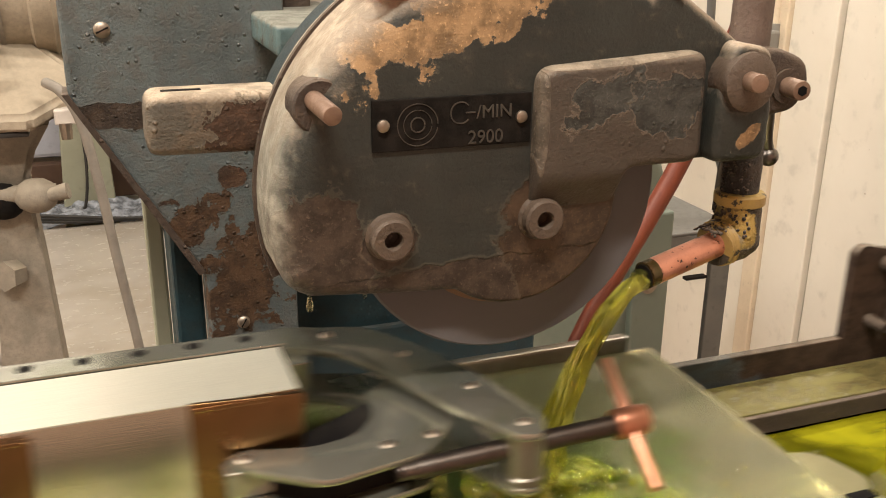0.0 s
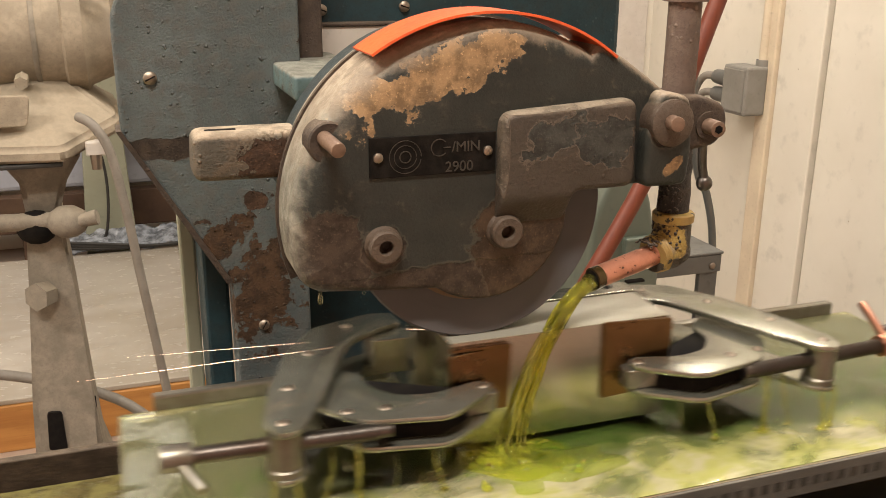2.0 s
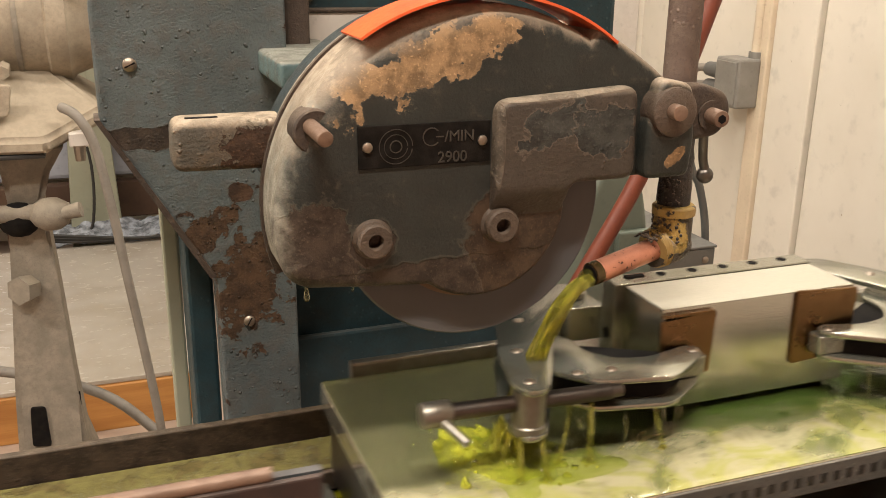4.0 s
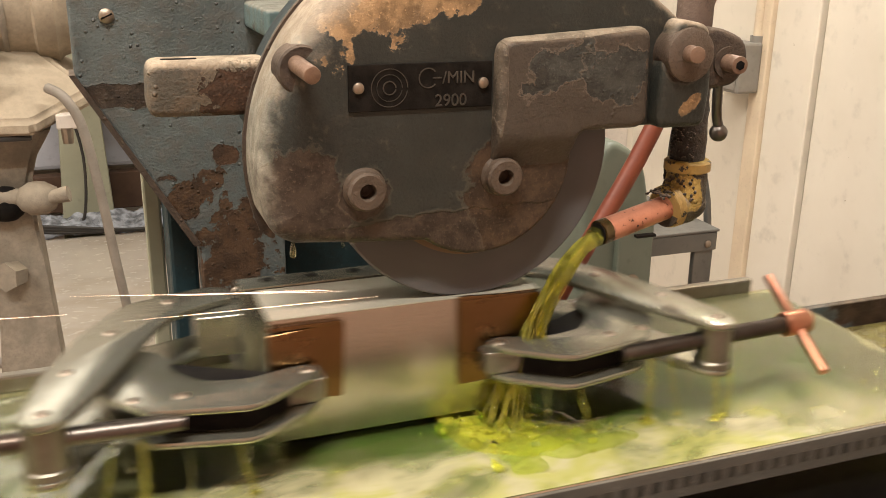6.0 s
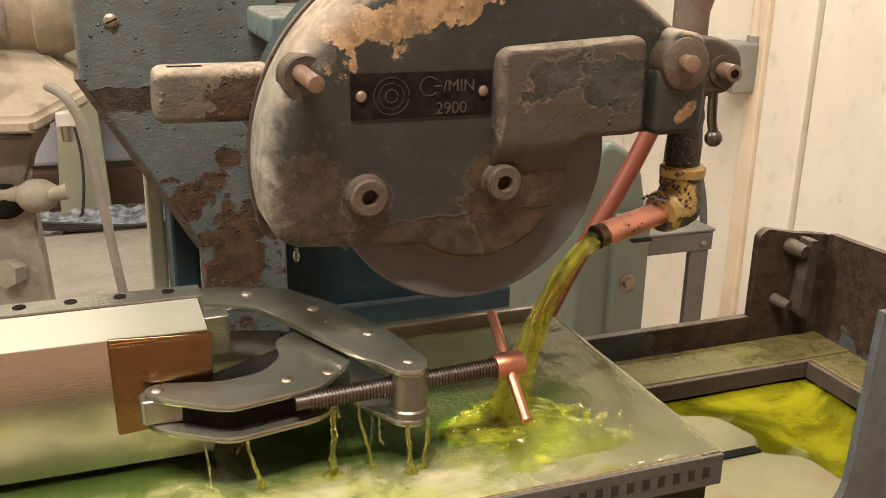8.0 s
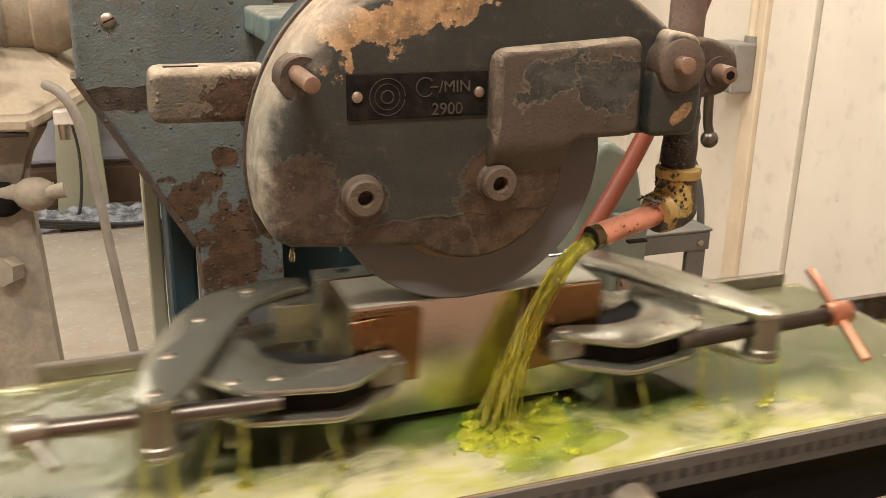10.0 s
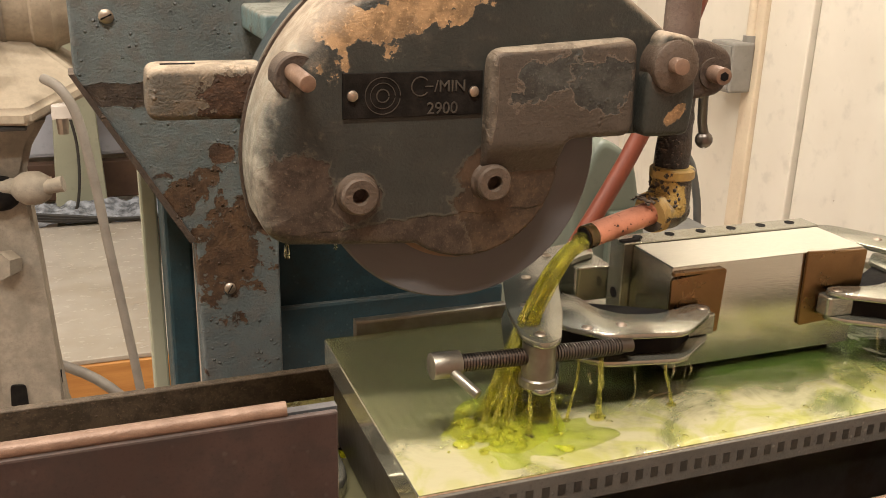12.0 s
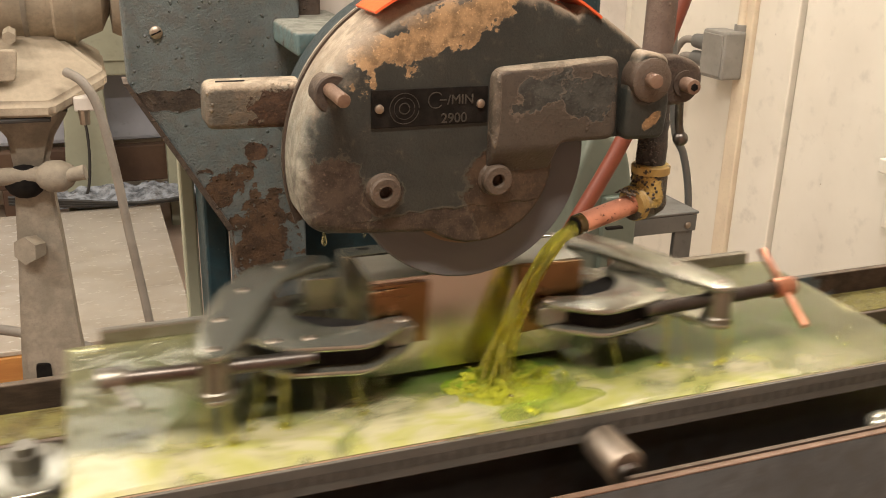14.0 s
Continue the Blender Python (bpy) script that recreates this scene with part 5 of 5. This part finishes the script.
splash = thing("coolant_splash", "splash of coolant where the stream lands", "splash", kind="stuff")
splash.location = (0.086, 0.0, 1.0)
random.seed(11)
bm = bmesh.new()
for k in range(46):
    a, d = random.uniform(0, 2 * math.pi), random.uniform(0.006, 0.045)
    ball((math.cos(a) * d * 1.4, math.sin(a) * d - 0.012, random.uniform(0.0, 0.012) * (1 - d * 10)), random.uniform(0.0004, 0.0011), bm, (random.uniform(1, 1.6), 1, random.uniform(0.6, 1.0)), 8)
for k in range(16):
    a, d = random.uniform(0, 2 * math.pi), random.uniform(0.002, 0.016)
    p = Vector((math.cos(a) * d * 1.3, math.sin(a) * d, -0.001))
    q = Vector((math.cos(a) * 1.6, math.sin(a), random.uniform(0.2, 1.2))) * random.uniform(0.005, 0.013)
    tube([p, p + q * 0.6, p + q + Vector((0, 0, -0.003))], random.uniform(0.0006, 0.0016), 8, bm, taper=0.3, wobble=0.6)
# ripples running out from the landing place
rings = []
for i in range(46):
    d = 0.0005 + 0.0009 * i
    fade = max(0.0, 1 - d / 0.041)
    ring = []
    for j in range(60):
        a = 2 * math.pi * j / 60
        dd = d * (1 + 0.22 * noise.noise(Vector((math.cos(a) * 1.5, math.sin(a) * 1.5, 3))))
        h = fade * (0.00030 * math.sin(dd * 620 + 3 * noise.noise(Vector((math.cos(a) * 2 + dd * 60, math.sin(a) * 2, 6)))) + 0.0022 * noise.noise(Vector((math.cos(a) * dd * 130, math.sin(a) * dd * 130, 2)))) + 0.0045 * math.exp(-(dd / 0.010) ** 2) * (1 + noise.noise(Vector((math.cos(a) * dd * 420, math.sin(a) * dd * 420, 8))))
        ring.append(bm.verts.new((math.cos(a) * dd * 1.15, math.sin(a) * dd * 0.85 - 0.006, h + 0.0002 - 0.002 * (1 - min(1.0, fade * 5)))))
    rings.append(ring)
for a, b in zip(rings, rings[1:]):
    for j in range(60):
        bm.faces.new((a[j], a[(j + 1) % 60], b[(j + 1) % 60], b[j]))
random.seed(29)
for k in range(26):
    a, d = random.uniform(0, 2 * math.pi), abs(random.gauss(0.012, 0.008)) + 0.003
    c = Vector((math.cos(a) * d * 1.6, math.sin(a) * d - 0.014, 0.0005))
    r = random.uniform(0.0018, 0.0052)
    before = len(bm.verts)
    ball(c, r, bm, (random.uniform(1.0, 1.8), 1.0, random.uniform(0.35, 0.75)), 12)
    bm.verts.ensure_lookup_table()
    for v in bm.verts[before:]:
        v.co += (v.co - c) * 0.30 * noise.noise(v.co * 420 + Vector((k, 0, 0)))
part("splash_water", bm, M_SPLASHFLUID, splash, "", True)

wash = thing("coolant_wash", "lime green coolant spreading over the chuck below the stream", "coolant", kind="stuff")
bm = bmesh.new()
bmesh.ops.create_grid(bm, x_segments=90, y_segments=46, size=0.5, matrix=Matrix.Translation((0.102, -0.029, 1.0012)) @ Matrix.Diagonal((0.150, 0.070, 1, 1)))
for v in bm.verts:
    e = 0.85 - math.hypot((v.co.x - 0.102) / 0.070, (v.co.y + 0.029) / 0.034) + 0.5 * noise.noise(Vector((v.co.x * 45, v.co.y * 60, 9)))
    k = min(1.0, max(0.0, e / 0.45))
    v.co.z += k * (0.0006 + 0.0007 * noise.noise(Vector((v.co.x * 60, v.co.y * 60, 1))) + 0.0004 * noise.noise(Vector((v.co.x * 150, v.co.y * 150, 4)))) - (1 - k) * 0.0028
part("wash_sheet", bm, M_WASH, wash, "", True)

def guard_drip(x, y, z, k):
    d = thing("guard_drip", "drop of coolant hanging from the guard's lower edge", "drop", "drops under the guard")
    profile = [(0.0002, 0.000), (0.0010, -0.001), (0.0013, -0.003), (0.0017, -0.006), (0.0018, -0.0075), (0.0012, -0.0092), (0.0003, -0.0096)]
    part("drop", lathe([(r * k, h * k) for r, h in profile], (x, y, z), "z", 14), M_DRIP, d, "", True)
    return d


guard_drip(-0.0335, 0.008, 1.1215, 1.0)
guard_drip(-0.0065, 0.010, 1.1195, 0.55)

# ---------------------------------------------------------------- sparks
SPARK_TIMES = (0.75, 1.0, 2.05, 3.45, 6.0, 6.2, 7.4, 11.5, 12.5, 12.7)
random.seed(3)
sparks = []
for t0 in SPARK_TIMES:
    for j in range(5 if t0 in (0.75, 2.05, 6.0, 12.5) else 3):
        s = thing("spark", "thin glowing orange grinding spark", "spark", "sparks")
        l = random.uniform(0.015, 0.055)
        part("streak", rod((-l, 0, 0), (l, 0, 0), 0.00007, 0.00005, 5), M_SPARK, s)
        sparks.append((s, t0 + random.uniform(-0.06, 0.05), random.uniform(0.08, 0.42), random.uniform(-3, 6), random.uniform(-0.02, 0.02)))


# ---------------------------------------------------------------- motion
TABLE_ROWS = [
    (0, -0.0), (0.1, -0.0375), (0.2, -0.042), (0.3, -0.0213), (0.4, 0.0157), (0.5, 0.0612), (0.6, 0.1021),
    (0.7, 0.1436), (0.8, 0.1834), (0.9, 0.2195), (1, 0.2563), (1.1, 0.297), (1.2, 0.3372), (1.3, 0.3768),
    (1.4, 0.4105), (1.5, 0.4243), (1.6, 0.4044), (1.7, 0.3668), (1.8, 0.3251), (1.9, 0.2852), (2, 0.2463),
    (2.1, 0.2051), (2.2, 0.164), (2.3, 0.1252), (2.4, 0.0872), (2.5, 0.05), (2.6, 0.0063), (2.7, -0.0331),
    (2.8, -0.0479), (2.9, -0.0297), (3, 0.0088), (3.1, 0.0449), (3.2, 0.0795), (3.3, 0.116), (3.4, 0.1569),
    (3.5, 0.2053), (3.6, 0.2474), (3.7, 0.2872), (3.8, 0.3281), (3.9, 0.3682), (4, 0.4011), (4.1, 0.4161),
    (4.2, 0.4055), (4.3, 0.3749), (4.4, 0.335), (4.5, 0.2938), (4.6, 0.2535), (4.7, 0.2132), (4.8, 0.1731),
    (4.9, 0.134), (5, 0.0947), (5.1, 0.0551), (5.2, 0.0134), (5.3, -0.0242), (5.4, -0.043), (5.5, -0.0341),
    (5.6, -0.005), (5.7, 0.0288), (5.8, 0.0632), (5.9, 0.1057), (6, 0.1519), (6.1, 0.1948), (6.2, 0.2352),
    (6.3, 0.2746), (6.4, 0.3133), (6.5, 0.3518), (6.6, 0.3917), (6.7, 0.4179), (6.8, 0.4126), (6.9, 0.3841),
    (7, 0.3456), (7.1, 0.3064), (7.2, 0.2678), (7.3, 0.2288), (7.4, 0.1902), (7.5, 0.1481), (7.6, 0.0966),
    (7.7, 0.052), (7.8, 0.0139), (7.9, -0.0191), (8, -0.039), (8.1, -0.0371), (8.2, -0.012), (8.3, 0.0372),
    (8.4, 0.0717), (8.5, 0.1011), (8.6, 0.1342), (8.7, 0.1735), (8.8, 0.2183), (8.9, 0.262), (9, 0.3028),
    (9.1, 0.3423), (9.2, 0.3789), (9.3, 0.4052), (9.4, 0.4114), (9.5, 0.393), (9.6, 0.3585), (9.7, 0.3196),
    (9.8, 0.2818), (9.9, 0.2441), (10, 0.2011), (10.1, 0.151), (10.2, 0.1053), (10.3, 0.0666), (10.4, 0.0332),
    (10.5, -0.0003), (10.6, -0.0324), (10.7, -0.0426), (10.8, -0.0261), (10.9, 0.0112), (11, 0.0535), (11.1, 0.0916),
    (11.2, 0.1267), (11.3, 0.1641), (11.4, 0.2098), (11.5, 0.2551), (11.6, 0.2945), (11.7, 0.333), (11.8, 0.3717),
    (11.9, 0.4048), (12, 0.42), (12.1, 0.4029), (12.2, 0.367), (12.3, 0.3268), (12.4, 0.2875), (12.5, 0.2493),
    (12.6, 0.2111), (12.7, 0.1601), (12.8, 0.1153), (12.9, 0.0822), (13, 0.0512), (13.1, 0.0111), (13.2, -0.031),
    (13.3, -0.0515), (13.4, -0.0364), (13.5, 0.0039), (13.6, 0.0429), (13.7, 0.0736), (13.8, 0.1002), (13.9, 0.1413),
    (14, 0.2021),
]


def motions():
    rows = [(t, pose(x, 0.00161 * (t - 8.3), 0)) for t, x in TABLE_ROWS]
    for ob in (table, pool, chuck, film, work, plate, clamp_right, clamp_left, *pads):
        walk(ob, rows)
    walk(wheel, [(i / 30, pose(0.068, 0.0, 1.160, 0, 61.0 * i, 0)) for i in range(421)])
    walk(stream, [(i * 0.1, pose(*top, 2.2 * math.sin(i * 2.3), 1.6 * math.sin(i * 1.7 + 1), 3 * math.sin(i * 1.1))) for i in range(141)])
    walk(splash, [(i * 0.1, pose(0.086 + 0.004 * math.sin(i * 1.9), 0.003 * math.sin(i * 2.7), 1.0, 0, 0, 40 * math.sin(i * 0.9))) for i in range(141)])
    contact = Vector((0.066, 0.022, 1.0785))
    for s, t0, far, rise, side in sparks:
        way = Vector((-math.cos(radians(rise)), side, math.sin(radians(rise)))).normalized()
        turn = way.to_track_quat("X", "Z").to_matrix().to_4x4()
        inside, fallen = Vector((0.068, 0.0225, 1.130)), contact + way * 1.6
        fallen.z = 0.002
        walk(s, [(t, Matrix.Translation(p) @ turn) for t, p in ((0.0, inside), (t0 - 0.2, inside), (t0 - 0.1, contact), (t0, contact + way * far), (t0 + 0.1, contact + way * far * 2), (t0 + 0.5, fallen), (14.0, fallen))])


motions()
